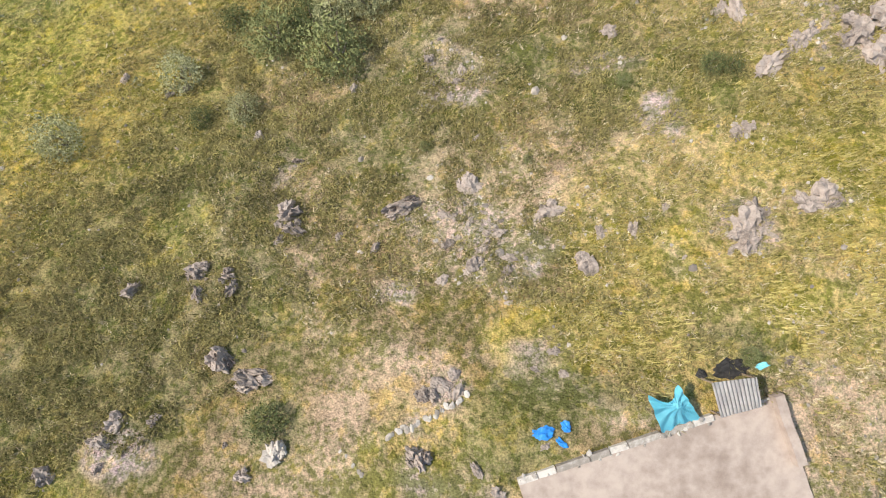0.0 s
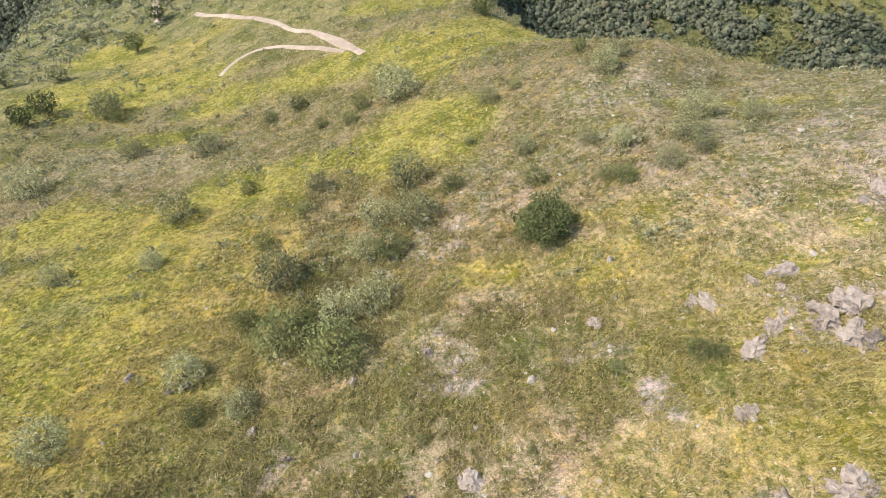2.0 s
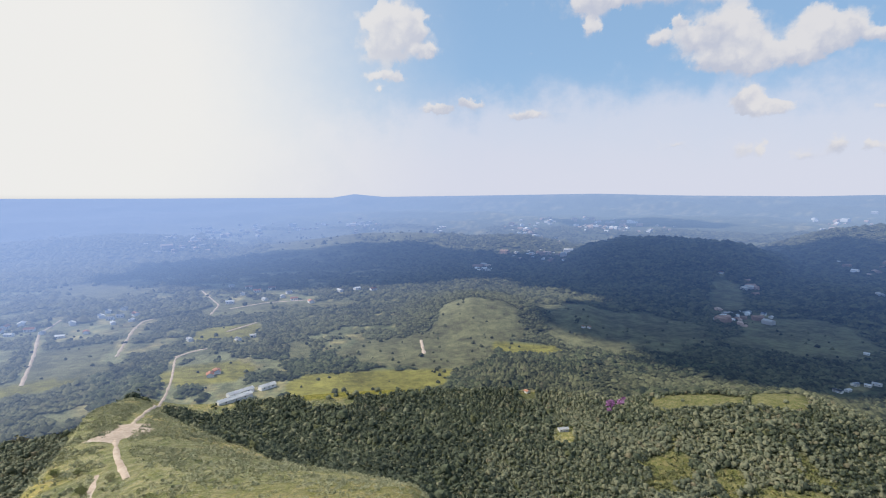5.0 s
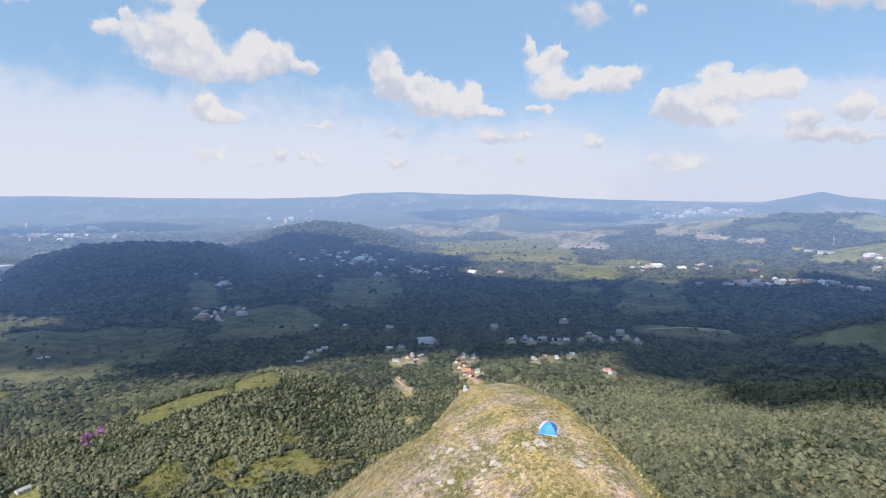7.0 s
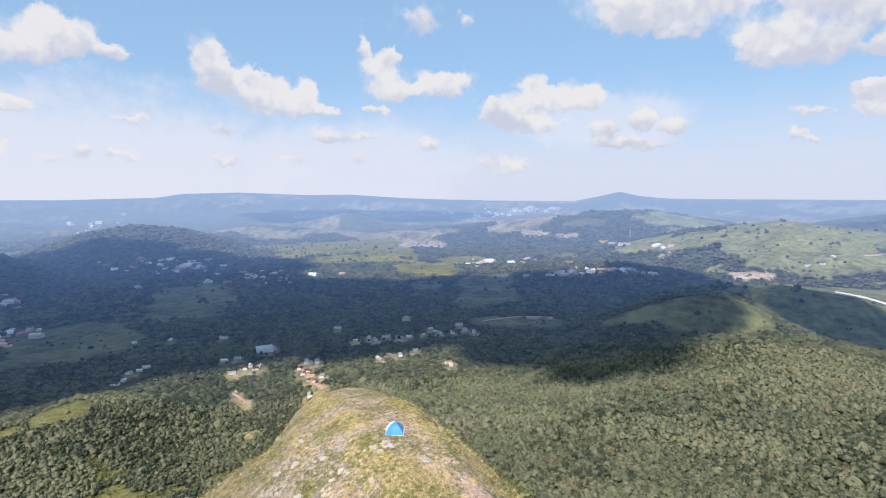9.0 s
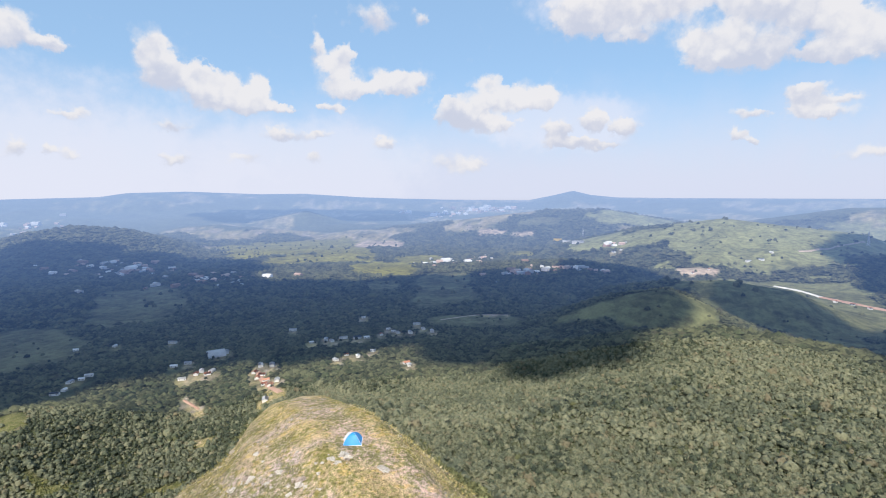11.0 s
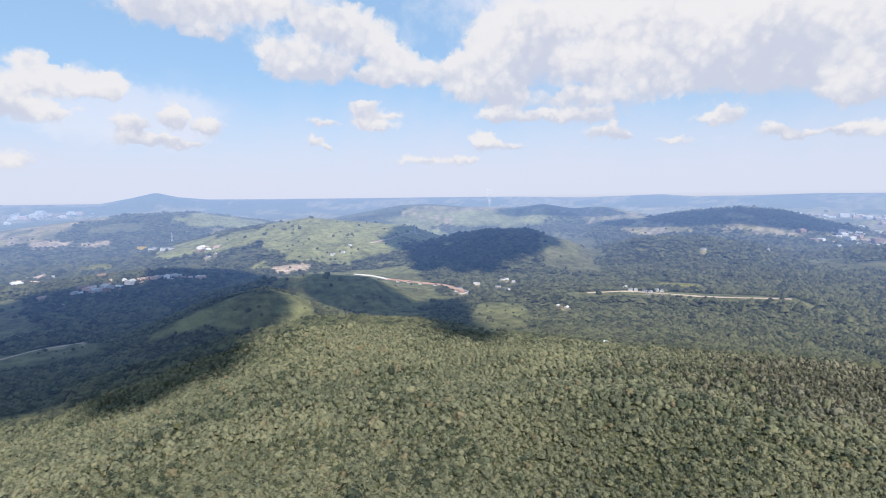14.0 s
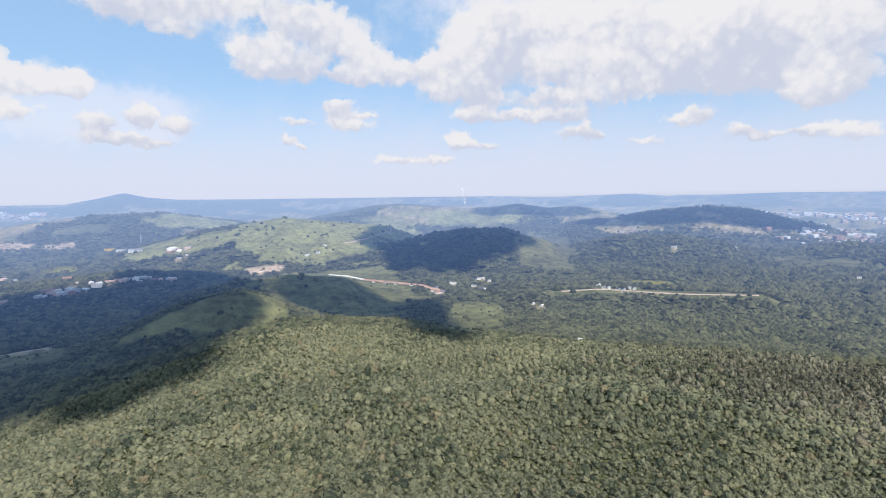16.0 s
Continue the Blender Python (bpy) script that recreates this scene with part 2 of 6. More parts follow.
# ---- materials ----
def shader(name, rough=0.9):
    m = bpy.data.materials.new(name)
    m.use_nodes = True
    kit = node_kit(m.node_tree)
    bsdf = m.node_tree.nodes["Principled BSDF"]
    bsdf.inputs["Roughness"].default_value = rough
    bsdf.inputs["Specular IOR Level"].default_value = 0.2
    return m, bsdf, kit


def relief(kit, bsdf, fac, strength, distance):
    add, put, maths, mix, span, noise_of = kit
    bump = add("ShaderNodeBump")
    bump.inputs["Strength"].default_value = strength
    bump.inputs["Distance"].default_value = distance
    put(bump.inputs["Height"], fac)
    put(bsdf.inputs["Normal"], bump.outputs[0])


def place_of(kit):
    return kit[0]("ShaderNodeNewGeometry").outputs["Position"]


def painted_haze(kit, bsdf, base):
    """Backdrop of distance: haze painted on the far land as emission over a darkened base, more towards horizon and
    sun.
    """
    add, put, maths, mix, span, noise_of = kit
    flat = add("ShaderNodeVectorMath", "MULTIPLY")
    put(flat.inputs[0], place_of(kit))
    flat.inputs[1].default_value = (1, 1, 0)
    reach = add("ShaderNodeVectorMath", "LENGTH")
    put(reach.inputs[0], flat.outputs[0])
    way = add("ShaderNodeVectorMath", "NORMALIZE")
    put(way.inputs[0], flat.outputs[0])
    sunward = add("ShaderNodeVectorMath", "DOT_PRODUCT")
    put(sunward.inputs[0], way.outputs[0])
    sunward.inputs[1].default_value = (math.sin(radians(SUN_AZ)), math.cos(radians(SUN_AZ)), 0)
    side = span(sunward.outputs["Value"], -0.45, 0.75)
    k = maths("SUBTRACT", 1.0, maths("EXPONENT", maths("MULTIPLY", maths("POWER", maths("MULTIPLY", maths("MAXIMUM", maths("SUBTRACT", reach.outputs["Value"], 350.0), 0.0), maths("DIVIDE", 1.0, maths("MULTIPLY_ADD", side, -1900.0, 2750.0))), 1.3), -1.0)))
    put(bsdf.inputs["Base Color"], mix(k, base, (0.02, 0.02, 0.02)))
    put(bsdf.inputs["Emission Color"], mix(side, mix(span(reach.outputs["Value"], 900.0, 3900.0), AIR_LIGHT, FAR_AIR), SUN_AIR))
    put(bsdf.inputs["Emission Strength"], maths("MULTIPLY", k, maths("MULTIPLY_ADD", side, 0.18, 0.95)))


def ground_material(name, far=False):
    m, bsdf, kit = shader(name, 0.95)
    add, put, maths, mix, span, noise_of = kit
    pos = place_of(kit)
    layer = add("ShaderNodeVertexColor")
    layer.layer_name = "cover"
    fine, mid = noise_of(pos, 0.05 if far else 9.0, 7.0, 0.75), noise_of(pos, 0.012 if far else 0.9, 5.0, 0.65)
    shade = maths("ADD", span(fine, 0.34, 0.66, 0.6 if far else 0.6, 1.3 if far else 1.35), span(mid, 0.3, 0.7, -0.25, 0.2))
    base = layer.outputs[0]
    if not far:
        # bleached litter between tussocks, greener tussocks among it
        clump = maths("ADD", noise_of(pos, 2.4, 5.0, 0.7), maths("MULTIPLY", maths("SUBTRACT", noise_of(pos, 0.23, 3.0), 0.5), 0.5))
        sward = noise_of(pos, 0.75, 5.0, 0.68)
        gold = add("ShaderNodeVectorMath", "MULTIPLY")
        put(gold.inputs[0], base)
        gold.inputs[1].default_value = (1.08, 1.03, 0.66)
        base = mix(span(sward, 0.53, 0.60, 0.0, 0.8), base, gold.outputs[0])
        for low, high, tint in ((0.52, 0.57, (1.48, 1.34, 1.5)), (0.485, 0.43, (0.58, 0.66, 0.42))):
            pale = add("ShaderNodeVectorMath", "MULTIPLY")
            put(pale.inputs[0], base)
            pale.inputs[1].default_value = tint
            base = mix(span(clump, low, high), base, pale.outputs[0])
    scaled = add("ShaderNodeVectorMath", "SCALE")
    put(scaled.inputs[0], base)
    put(scaled.inputs["Scale"], shade)
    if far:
        painted_haze(kit, bsdf, scaled.outputs[0])
    else:
        put(bsdf.inputs["Base Color"], scaled.outputs[0])
    if far:
        relief(kit, bsdf, fine, 0.9, 4.0)
    else:
        tussock = maths("ADD", maths("MULTIPLY", fine, 0.35), maths("MULTIPLY", noise_of(pos, 2.3, 4.0, 0.6), 0.9))
        relief(kit, bsdf, tussock, 1.0, 0.42)
    return m


def mottled(name, dark, light, scale, rough=0.9, bump=0.4, depth=0.05, island=0.0, each=0.0, far=False, spread=(0.15, 0.85), spec=0.2, tone=0.0, odd=None):
    """A plain natural surface: two colours mixed by noise of two sizes, shifted by piece."""
    m, bsdf, kit = shader(name, rough)
    bsdf.inputs["Specular IOR Level"].default_value = spec
    add, put, maths, mix, span, noise_of = kit
    pos = place_of(kit)
    fine = noise_of(pos, scale, 6.0, 0.65)
    fac = maths("ADD", fine, maths("MULTIPLY", maths("SUBTRACT", noise_of(pos, scale * 0.13, 3.0), 0.5), 0.8))
    if island:
        rnd = add("ShaderNodeNewGeometry").outputs["Random Per Island"]
        fac = maths("ADD", fac, maths("MULTIPLY", maths("SUBTRACT", rnd, 0.5), island))
    if each:
        rnd = add("ShaderNodeObjectInfo").outputs["Random"]
        fac = maths("ADD", fac, maths("MULTIPLY", maths("SUBTRACT", rnd, 0.5), each))
    if tone:
        own = add("ShaderNodeAttribute")
        own.attribute_name = "tone"
        fac = maths("ADD", fac, maths("MULTIPLY", maths("SUBTRACT", own.outputs["Fac"], 0.5), tone))
        fac = maths("ADD", fac, maths("MULTIPLY", maths("SUBTRACT", noise_of(pos, 0.015, 4.0), 0.5), 0.7))
    base = mix(span(fac, *spread), dark, light)
    if odd:
        swing = maths("FRACT", maths("MULTIPLY", own.outputs["Fac"], 7.31))
        base = mix(span(swing, 0.9, 1.0, 0.0, 0.6), base, odd)
    # far surfaces get haze painted into base colour and emission
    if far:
        painted_haze(kit, bsdf, base)
    else:
        put(bsdf.inputs["Base Color"], base)
    relief(kit, bsdf, fine, bump, depth)
    return m


# colours of the haze put into emission: nearer, far off, towards the sun
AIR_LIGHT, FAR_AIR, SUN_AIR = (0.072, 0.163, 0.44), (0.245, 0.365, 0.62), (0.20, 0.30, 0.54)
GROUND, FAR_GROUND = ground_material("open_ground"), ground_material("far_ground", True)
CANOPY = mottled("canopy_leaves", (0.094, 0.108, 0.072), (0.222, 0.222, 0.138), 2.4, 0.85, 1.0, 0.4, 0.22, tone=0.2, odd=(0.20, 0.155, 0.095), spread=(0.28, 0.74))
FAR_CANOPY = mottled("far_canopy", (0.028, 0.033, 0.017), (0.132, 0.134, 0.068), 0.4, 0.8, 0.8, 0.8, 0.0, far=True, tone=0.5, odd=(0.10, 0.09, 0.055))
# darker leaves; north of the crest the crowns' shaded sides are put in colour
DEEP_CANOPY = mottled("dark_canopy", (0.034, 0.045, 0.034), (0.108, 0.124, 0.074), 2.4, 0.85, 1.0, 0.4, 0.22, tone=0.25, odd=(0.13, 0.13, 0.05), spread=(0.28, 0.74))
FAR_DEEP_CANOPY = mottled("far_dark_canopy", (0.018, 0.025, 0.015), (0.088, 0.10, 0.048), 0.4, 0.8, 0.8, 0.8, 0.0, far=True, tone=0.5, odd=(0.10, 0.10, 0.05))
EUCALYPT = mottled("eucalypt_canopy", (0.06, 0.063, 0.046), (0.215, 0.208, 0.152), 2.4, 0.85, 1.0, 0.4, 0.22, tone=0.25, spread=(0.28, 0.74), odd=(0.18, 0.15, 0.11))
GREEN_SCRUB = mottled("green_scrub_leaves", (0.065, 0.074, 0.032), (0.25, 0.25, 0.115), 1.2, 0.8, 0.0, 0.25, 0.35)
SCRUB = mottled("scrub_leaves", (0.21, 0.215, 0.125), (0.40, 0.385, 0.235), 1.6, 0.8, 0.0, 0.25, 0.35)
STRAW_BLADE = mottled("straw_blades", (0.36, 0.28, 0.155), (0.78, 0.66, 0.46), 3.0, 0.7, 0.0, 0.01, 0.45)
GOLD_BLADE = mottled("golden_blades", (0.25, 0.20, 0.055), (0.55, 0.46, 0.165), 2.0, 0.7, 0.0, 0.01, 0.45)
CREST_BLADE = mottled("pale_golden_blades", (0.34, 0.275, 0.095), (0.60, 0.50, 0.225), 2.0, 0.7, 0.0, 0.01, 0.35)
HERB_LEAF = mottled("herb_leaves", (0.115, 0.102, 0.038), (0.42, 0.35, 0.135), 1.6, 0.75, 0.0, 0.01, 0.3)
ROCK = mottled("weathered_rock", (0.12, 0.095, 0.08), (0.46, 0.375, 0.315), 5.0, 0.9, 0.9, 0.12, 0.3, 0.3)
PALE_ROCK = mottled("pale_rock", (0.22, 0.185, 0.155), (0.52, 0.455, 0.39), 4.0, 0.9, 0.7, 0.06, 0.6)
CLOUD = mottled("cloud_white", (0.8, 0.8, 0.8), (0.9, 0.9, 0.9), 0.01, 1.0, 0.0, 0.1)

# ---- land form ----
EYE_Z = 240.0


def lattice(ix, iy, seed):
    h = (ix * 374761393 + iy * 668265263 + seed * 974634777) & 0x7FFFFFFF
    h = ((h ^ (h >> 13)) * 1274126177) & 0x7FFFFFFF
    return ((h ^ (h >> 16)) & 0xFFFF) / 65535.0


def value_noise(x, y, scale, seed=0):
    """Smooth noise of 0 to 1 with cells of that many metres."""
    x, y = np.asarray(x, float) / scale, np.asarray(y, float) / scale
    fx, fy = np.floor(x), np.floor(y)
    u, v = x - fx, y - fy
    u, v = u * u * (3 - 2 * u), v * v * (3 - 2 * v)
    ix, iy = fx.astype(np.int64), fy.astype(np.int64)
    a, b = lattice(ix, iy, seed), lattice(ix + 1, iy, seed)
    c, d = lattice(ix, iy + 1, seed), lattice(ix + 1, iy + 1, seed)
    return (a * (1 - u) + b * u) * (1 - v) + (c * (1 - u) + d * u) * v


def fbm(x, y, scale, seed=0, octaves=4):
    total, weight = 0.0, 0.0
    for k in range(octaves):
        total = total + value_noise(x, y, scale / 2 ** k, seed + 17 * k) / 2 ** k
        weight += 1 / 2 ** k
    return total / weight


def step(a, b, x):
    t = np.clip((x - a) / (b - a), 0, 1)
    return t * t * (3 - 2 * t)


def polar(az, r):
    return r * math.sin(radians(az)), r * math.cos(radians(az))


# Ridges of the valley, each by the bearings along it, how far its crest stands below the level of the eye (degrees), its range, and its depth before and behind the crest
SKYLINE_WEST = ([-62, -21, -4.5, -2.2, 0.8, 8.7, 23, 31, 41, 48.5, 50.7, 55.7, 62.3, 66.5, 72.3, 80], [-0.45, -0.48, -0.4, -0.02, -0.3, -0.18, 0.08, -0.08, -0.12, 0.08, 0.44, 0.58, 0.33, 0.38, 0.0, -0.28], 4720, 900, 300)
SKYLINE_EAST = ([78, 90, 92.6, 94.5, 96.4, 99, 105, 120, 130, 137, 144.6, 148, 157, 172], [-0.25, -0.36, 0.15, 0.6, 0.15, -0.1, -0.18, -0.26, -0.32, -0.5, -0.28, -0.6, -0.38, -0.45], 4720, 900, 300)
RIDGES_NORTH = [([14, 20, 23, 25.5, 30.5, 35.5, 39, 41.5, 44], [-7.2, -6.1, -5.1, -4.4, -4.3, -4.6, -5.5, -6.8, -8.2], 1800, 430, 300),
                ([36, 38.6, 43, 47, 51, 54.5, 58, 61], [-5.5, -4.4, -2.95, -2.5, -3.0, -4.1, -5.2, -6.5], 2350, 480, 330),
                ([-16, -9, -1, 5, 10, 16, 21], [-6, -5.0, -4.1, -4.1, -4.5, -4.4, -5.4], 2050, 430, 260),
                ([-40, -32, -24, -17, -12], [-5, -4.2, -3.8, -4.2, -5.5], 2300, 420, 260),
                ([-5, -2, 5, 10.3, 13.3, 18.2, 22.5, 26], [-15.6, -14.4, -12.1, -10.9, -11.1, -12.3, -12.2, -13.5], 900, 170, 210),
                ([20, 24, 27, 32, 37, 41.5, 44.8, 50], [-24, -22.6, -20.9, -19.5, -18.7, -17.9, -18.4, -20], 540, 130, 100),
                ([38, 43, 48, 53], [-9.6, -8.3, -8.5, -10], 1380, 230, 200),
                ([-24, -18, -12, -6, 0], [-15, -13.4, -12.8, -13.2, -15], 960, 190, 160)]
RIDGES_EAST = [([88, 94.6, 101, 108, 112, 119.5, 126, 131, 140], [-16.4, -15.2, -13.7, -12.5, -12.8, -13.6, -14.8, -15.8, -17.2], 600, 330, 130),
               ([91, 93, 97.6, 104, 106.5, 109.3, 113], [-13, -12.1, -10.3, -9.0, -9.9, -11.2, -13], 850, 130, 130),
               ([99, 103.5, 109, 114.5, 119, 122], [-9.2, -8.4, -7.9, -8.5, -10.4, -12], 1090, 170, 120),
               ([66, 74, 82.5, 94, 100.6, 104], [-8.8, -7.6, -7.3, -6.6, -7.4, -8.8], 1480, 230, 200),
               ([88, 91.6, 96, 101, 108.5, 114, 119, 122, 126], [-6, -5.4, -4.3, -3.15, -2.05, -2.7, -3.2, -4.3, -5.4], 2150, 480, 260),
               ([76, 82, 89, 92.4, 97.6, 103.5, 108], [-3.1, -2.5, -1.65, -1.35, -1.25, -2.2, -3], 2900, 420, 260),
               ([109, 113, 118, 121, 125, 130, 133, 136, 139, 142], [-2.5, -1.85, -1.0, -0.95, -1.3, -1.45, -1.1, -1.6, -1.4, -2], 3050, 420, 260),
               ([61, 63, 66.8, 69, 71], [-2.6, -2.1, -1.35, -1.95, -2.6], 3400, 240, 200)]
RIDGES_SOUTH = [([139, 143, 147, 151, 155, 159, 164], [-3, -2.5, -1.95, -1.55, -1.95, -3.1, -4], 2650, 400, 260),
                ([138, 143, 148, 153, 157], [-5.8, -4.5, -4.4, -5.2, -6.4], 1900, 330, 240),
                ([113, 118, 122, 127, 131, 135], [-6.5, -5.1, -4.5, -3.8, -3.7, -4.8], 1800, 300, 240),
                ([131, 134, 141, 148.5, 156, 158, 161], [-11.3, -10.7, -10.1, -10.2, -10.0, -11, -13], 1060, 110, 200),
                ([118, 127, 135, 143, 148.7, 153.7, 158.4, 165, 171], [-22.6, -21.2, -20.3, -19.9, -20.0, -20.8, -21.8, -23.2, -24], 320, 190, 100),
                ([60, 66, 71.5, 77, 82], [-7.4, -6.0, -5.7, -6.4, -7.6], 1980, 240, 200),
                ([156, 162, 168], [-6, -4.8, -5.2], 1950, 300, 250)]
RIDGES = RIDGES_NORTH + RIDGES_EAST + RIDGES_SOUTH + [SKYLINE_WEST, SKYLINE_EAST]
BRINK_AZ, BRINK_R = [-62, -50, -44, -40, -36, -33, -30, -26.6, -23], [130, 150, 170, 190, 215, 250, 300, 430, 520]
CREST_S = [-700, -300, -60, 6, 48, 66, 80, 110, 160, 220, 300, 450, 600, 900]
CREST_Z = [90, 190, 224, 214.5, 218.5, 215.5, 211.5, 197, 163, 137, 114, 74, 45, 20]


def height(x, y):
    x, y = np.asarray(x, float), np.asarray(y, float)
    r = np.hypot(x, y)
    az = np.degrees(np.arctan2(x, y))
    # the mountain: a crest that runs to the north-east, steep to the south-east
    s = 0.809 * x + 0.588 * y
    n = -0.588 * x + 0.809 * y + 14.7
    crest = np.interp(s, CREST_S, CREST_Z)
    crest = (crest + np.interp(s - 6, CREST_S, CREST_Z) + np.interp(s + 6, CREST_S, CREST_Z)) / 3
    north = 180 * (1 - np.exp(-np.maximum(n - 3, 0) / 400))
    south = np.maximum(crest - 104, 20) * (1 - np.exp(-(np.maximum(-n - 4, 0) / 82) ** 1.15))
    south = south + 80 * step(400, 850, -n)
    hill = crest - north - south
    west = np.maximum(r * np.sin(np.radians(np.clip(-24 - az, 0, 90))) - 45, 0) * (np.abs(az) < 140)
    hill = hill - 70 * (1 - np.exp(-west / 130.0))
    brink = r - np.interp(az, BRINK_AZ, BRINK_R)
    hill = hill - 0.62 * 12 * np.log1p(np.exp(np.clip(brink / 12, -30, 30))) * step(-23, -27, az)
    hill = hill - 66 * step(56, 150, r) * step(3, 20, az) * step(64, 54, az)
    hill = hill + np.interp(az, [20, 26, 34, 42, 48, 54.5, 58, 60.6, 63, 65.8, 69.2, 72.8, 79, 86, 93], [0, -1, -4.4, -4.4, -3.2, -1.7, -1.7, -0.3, -0.7, -0.2, -1.0, -2.3, 0.4, 2.3, 0]) * step(0, 20, r - np.interp(az, [46, 70], [36, 56])) * step(150, 95, r)
    hill = hill + (fbm(x, y, 38, 3) - 0.5) * 5 * step(12, 60, r) + (fbm(x, y, 9, 5, 3) - 0.5) * 1.1 * step(5, 18, np.abs(n + 6))
    terrace = step(3.2, 1.6, np.maximum(np.abs((x - 11.6) * 0.947 + (y + 9.6) * 0.321) - 6.0, np.abs((x - 11.6) * -0.321 + (y + 9.6) * 0.947) - 2.6))
    hill = hill * (1 - terrace) + 214.9 * terrace
    # the valley floor and its ridges, cut by gullies
    floor = 24 + (fbm(x, y, 420, 11) - 0.5) * 38
    floor = floor + (fbm(x, y, 260, 19, 4) - 0.45) * 46 * step(1150, 1700, r) * step(3600, 2900, r)
    floor = floor + np.interp(r, [2300, 2900, 3500, 4200, 4850], [0, 34, 78, 128, 160]) + (fbm(x, y, 500, 23, 5) - 0.5) * 60 * step(2500, 3200, r) * step(4800, 4300, r)
    gully = np.abs(fbm(x, y, 230, 43, 4) - 0.5) * 2
    for bearings, drops, reach, front, back in RIDGES:
        fade = step(-5, 0, az - bearings[0]) * step(5, 0, az - bearings[-1])
        crest = EYE_Z + reach * np.tan(np.radians(np.interp(az, bearings, drops))) - 15
        u = (r - reach) / np.where(r < reach, front, back)
        g = np.exp(-u * u)
        top = 15 + crest * (g - 0.9 * (0.22 - gully) * g * (1 - g)) * fade
        floor = np.maximum(floor, top) + 5 * np.log1p(np.exp(-np.abs(floor - top) / 5)) - 5 * np.log1p(np.exp(-np.abs(floor) / 5))
    k = 10.0
    return np.maximum(hill, floor) + k * np.log1p(np.exp(-np.abs(hill - floor) / k))


BEARINGS = np.concatenate([np.arange(-62, 172, 0.42), np.arange(172, 298, 3.0)])
RANGES = np.concatenate([[0.01], np.geomspace(1.5, 60, 120, endpoint=False), np.geomspace(60, 560, 122, endpoint=False), np.geomspace(560, 4880, 108)])
GRID_R, GRID_B = np.meshgrid(RANGES, np.radians(BEARINGS), indexing="ij")
GRID_X, GRID_Y = GRID_R * np.sin(GRID_B) + 0.4, GRID_R * np.cos(GRID_B) + 0.2
GRID_Z = height(GRID_X, GRID_Y)


def ground_z(x, y):
    """The height of the ground sheet itself."""
    x, y = np.asarray(x, float) - 0.4, np.asarray(y, float) - 0.2
    r = np.clip(np.hypot(x, y), 0.02, 4870)
    b = np.degrees(np.arctan2(x, y))
    b = np.where(b < -62, b + 360, b)
    i = np.clip(np.searchsorted(RANGES, r) - 1, 0, len(RANGES) - 2)
    ring = np.append(BEARINGS, 298.0)
    j = np.clip(np.searchsorted(ring, b) - 1, 0, len(BEARINGS) - 1)
    u, v = (r - RANGES[i]) / (RANGES[i + 1] - RANGES[i]), (b - ring[j]) / (ring[j + 1] - ring[j])
    k = (j + 1) % len(BEARINGS)
    return (GRID_Z[i, j] * (1 - u) + GRID_Z[i + 1, j] * u) * (1 - v) + (GRID_Z[i, k] * (1 - u) + GRID_Z[i + 1, k] * u) * v

# ---- land cover ----
# open fields: bearing, range, half width, half depth, kind (0 dry green, 1 bright green, 2 bare soil)
FIELDS_WEST = [(-0.4, 587, 86, 34, 1), (4.8, 708, 88, 67, 0), (11.0, 818, 67, 78, 0), (16.3, 719, 40, 22, 1), (-17.0, 666, 45, 30, 1), (-13.6, 1047, 59, 65, 0), (-15.3, 860, 43, 38, 1), (-6.2, 2310, 157, 550, 0), (2.3, 2322, 184, 436, 0), (-8.2, 734, 12, 42, 0), (-6.2, 1033, 64, 30, 0), (-35.2, 713, 84, 25, 1), (-38.3, 615, 43, 36, 1), (-41.0, 512, 13, 24, 1), (-28.4, 794, 38, 72, 0), (-25.0, 1365, 96, 95, 0), (-15.5, 657, 16, 37, 1), (-33.8, 715, 12, 12, 0)]
FIELDS_MIDDLE = [(25.3, 868, 111, 116, 0), (32.5, 534, 30, 16, 3), (39.8, 540, 18, 19, 3), (36, 536, 12, 9, 3), (41.2, 951, 80, 120, 0), (35.3, 1219, 27, 126, 0), (50.9, 1245, 70, 91, 0), (51.1, 1185, 73, 185, 0), (65.5, 2242, 249, 281, 1), (67.7, 1859, 168, 120, 1), (74.7, 1563, 88, 158, 1), (78.6, 1752, 79, 166, 1), (74.1, 2330, 95, 110, 2),
    (81.2, 1185, 60, 160, 0), (74.5, 1250, 35, 59, 0), (84.6, 890, 80, 39, 0), (89.1, 1981, 44, 79, 1), (86.2, 2532, 60, 34, 2), (89.5, 2500, 50, 30, 2), (91.2, 2668, 90, 48, 0)]
FIELDS_EAST = [(98.0, 807, 68, 25, 3), (103.6, 807, 64, 43, 3), (105.0, 693, 31, 84, 3), (113.0, 1212, 164, 270, 3), (109.9, 2109, 203, 535, 3), (117.6, 2257, 192, 506, 3), (99.7, 1951, 143, 107, 3), (127.8, 2765, 200, 98, 3), (123.6, 2826, 160, 31, 3), (127.0, 797, 24, 202, 3), (129.4, 906, 30, 91, 3), (106.9, 1529, 52, 31, 2),
    (128.7, 2781, 214, 108, 3), (100.9, 2747, 202, 110, 3), (97.1, 2038, 92, 104, 3)]
FIELDS_SOUTH = [(135.7, 1981, 89, 503, 0), (138.8, 1068, 69, 28, 3), (150.8, 1085, 145, 34, 3), (146.4, 1267, 43, 37, 1), (160.4, 1714, 68, 56, 0), (158.1, 1787, 40, 50, 0)]
FIELDS = FIELDS_WEST + FIELDS_MIDDLE + FIELDS_EAST + FIELDS_SOUTH

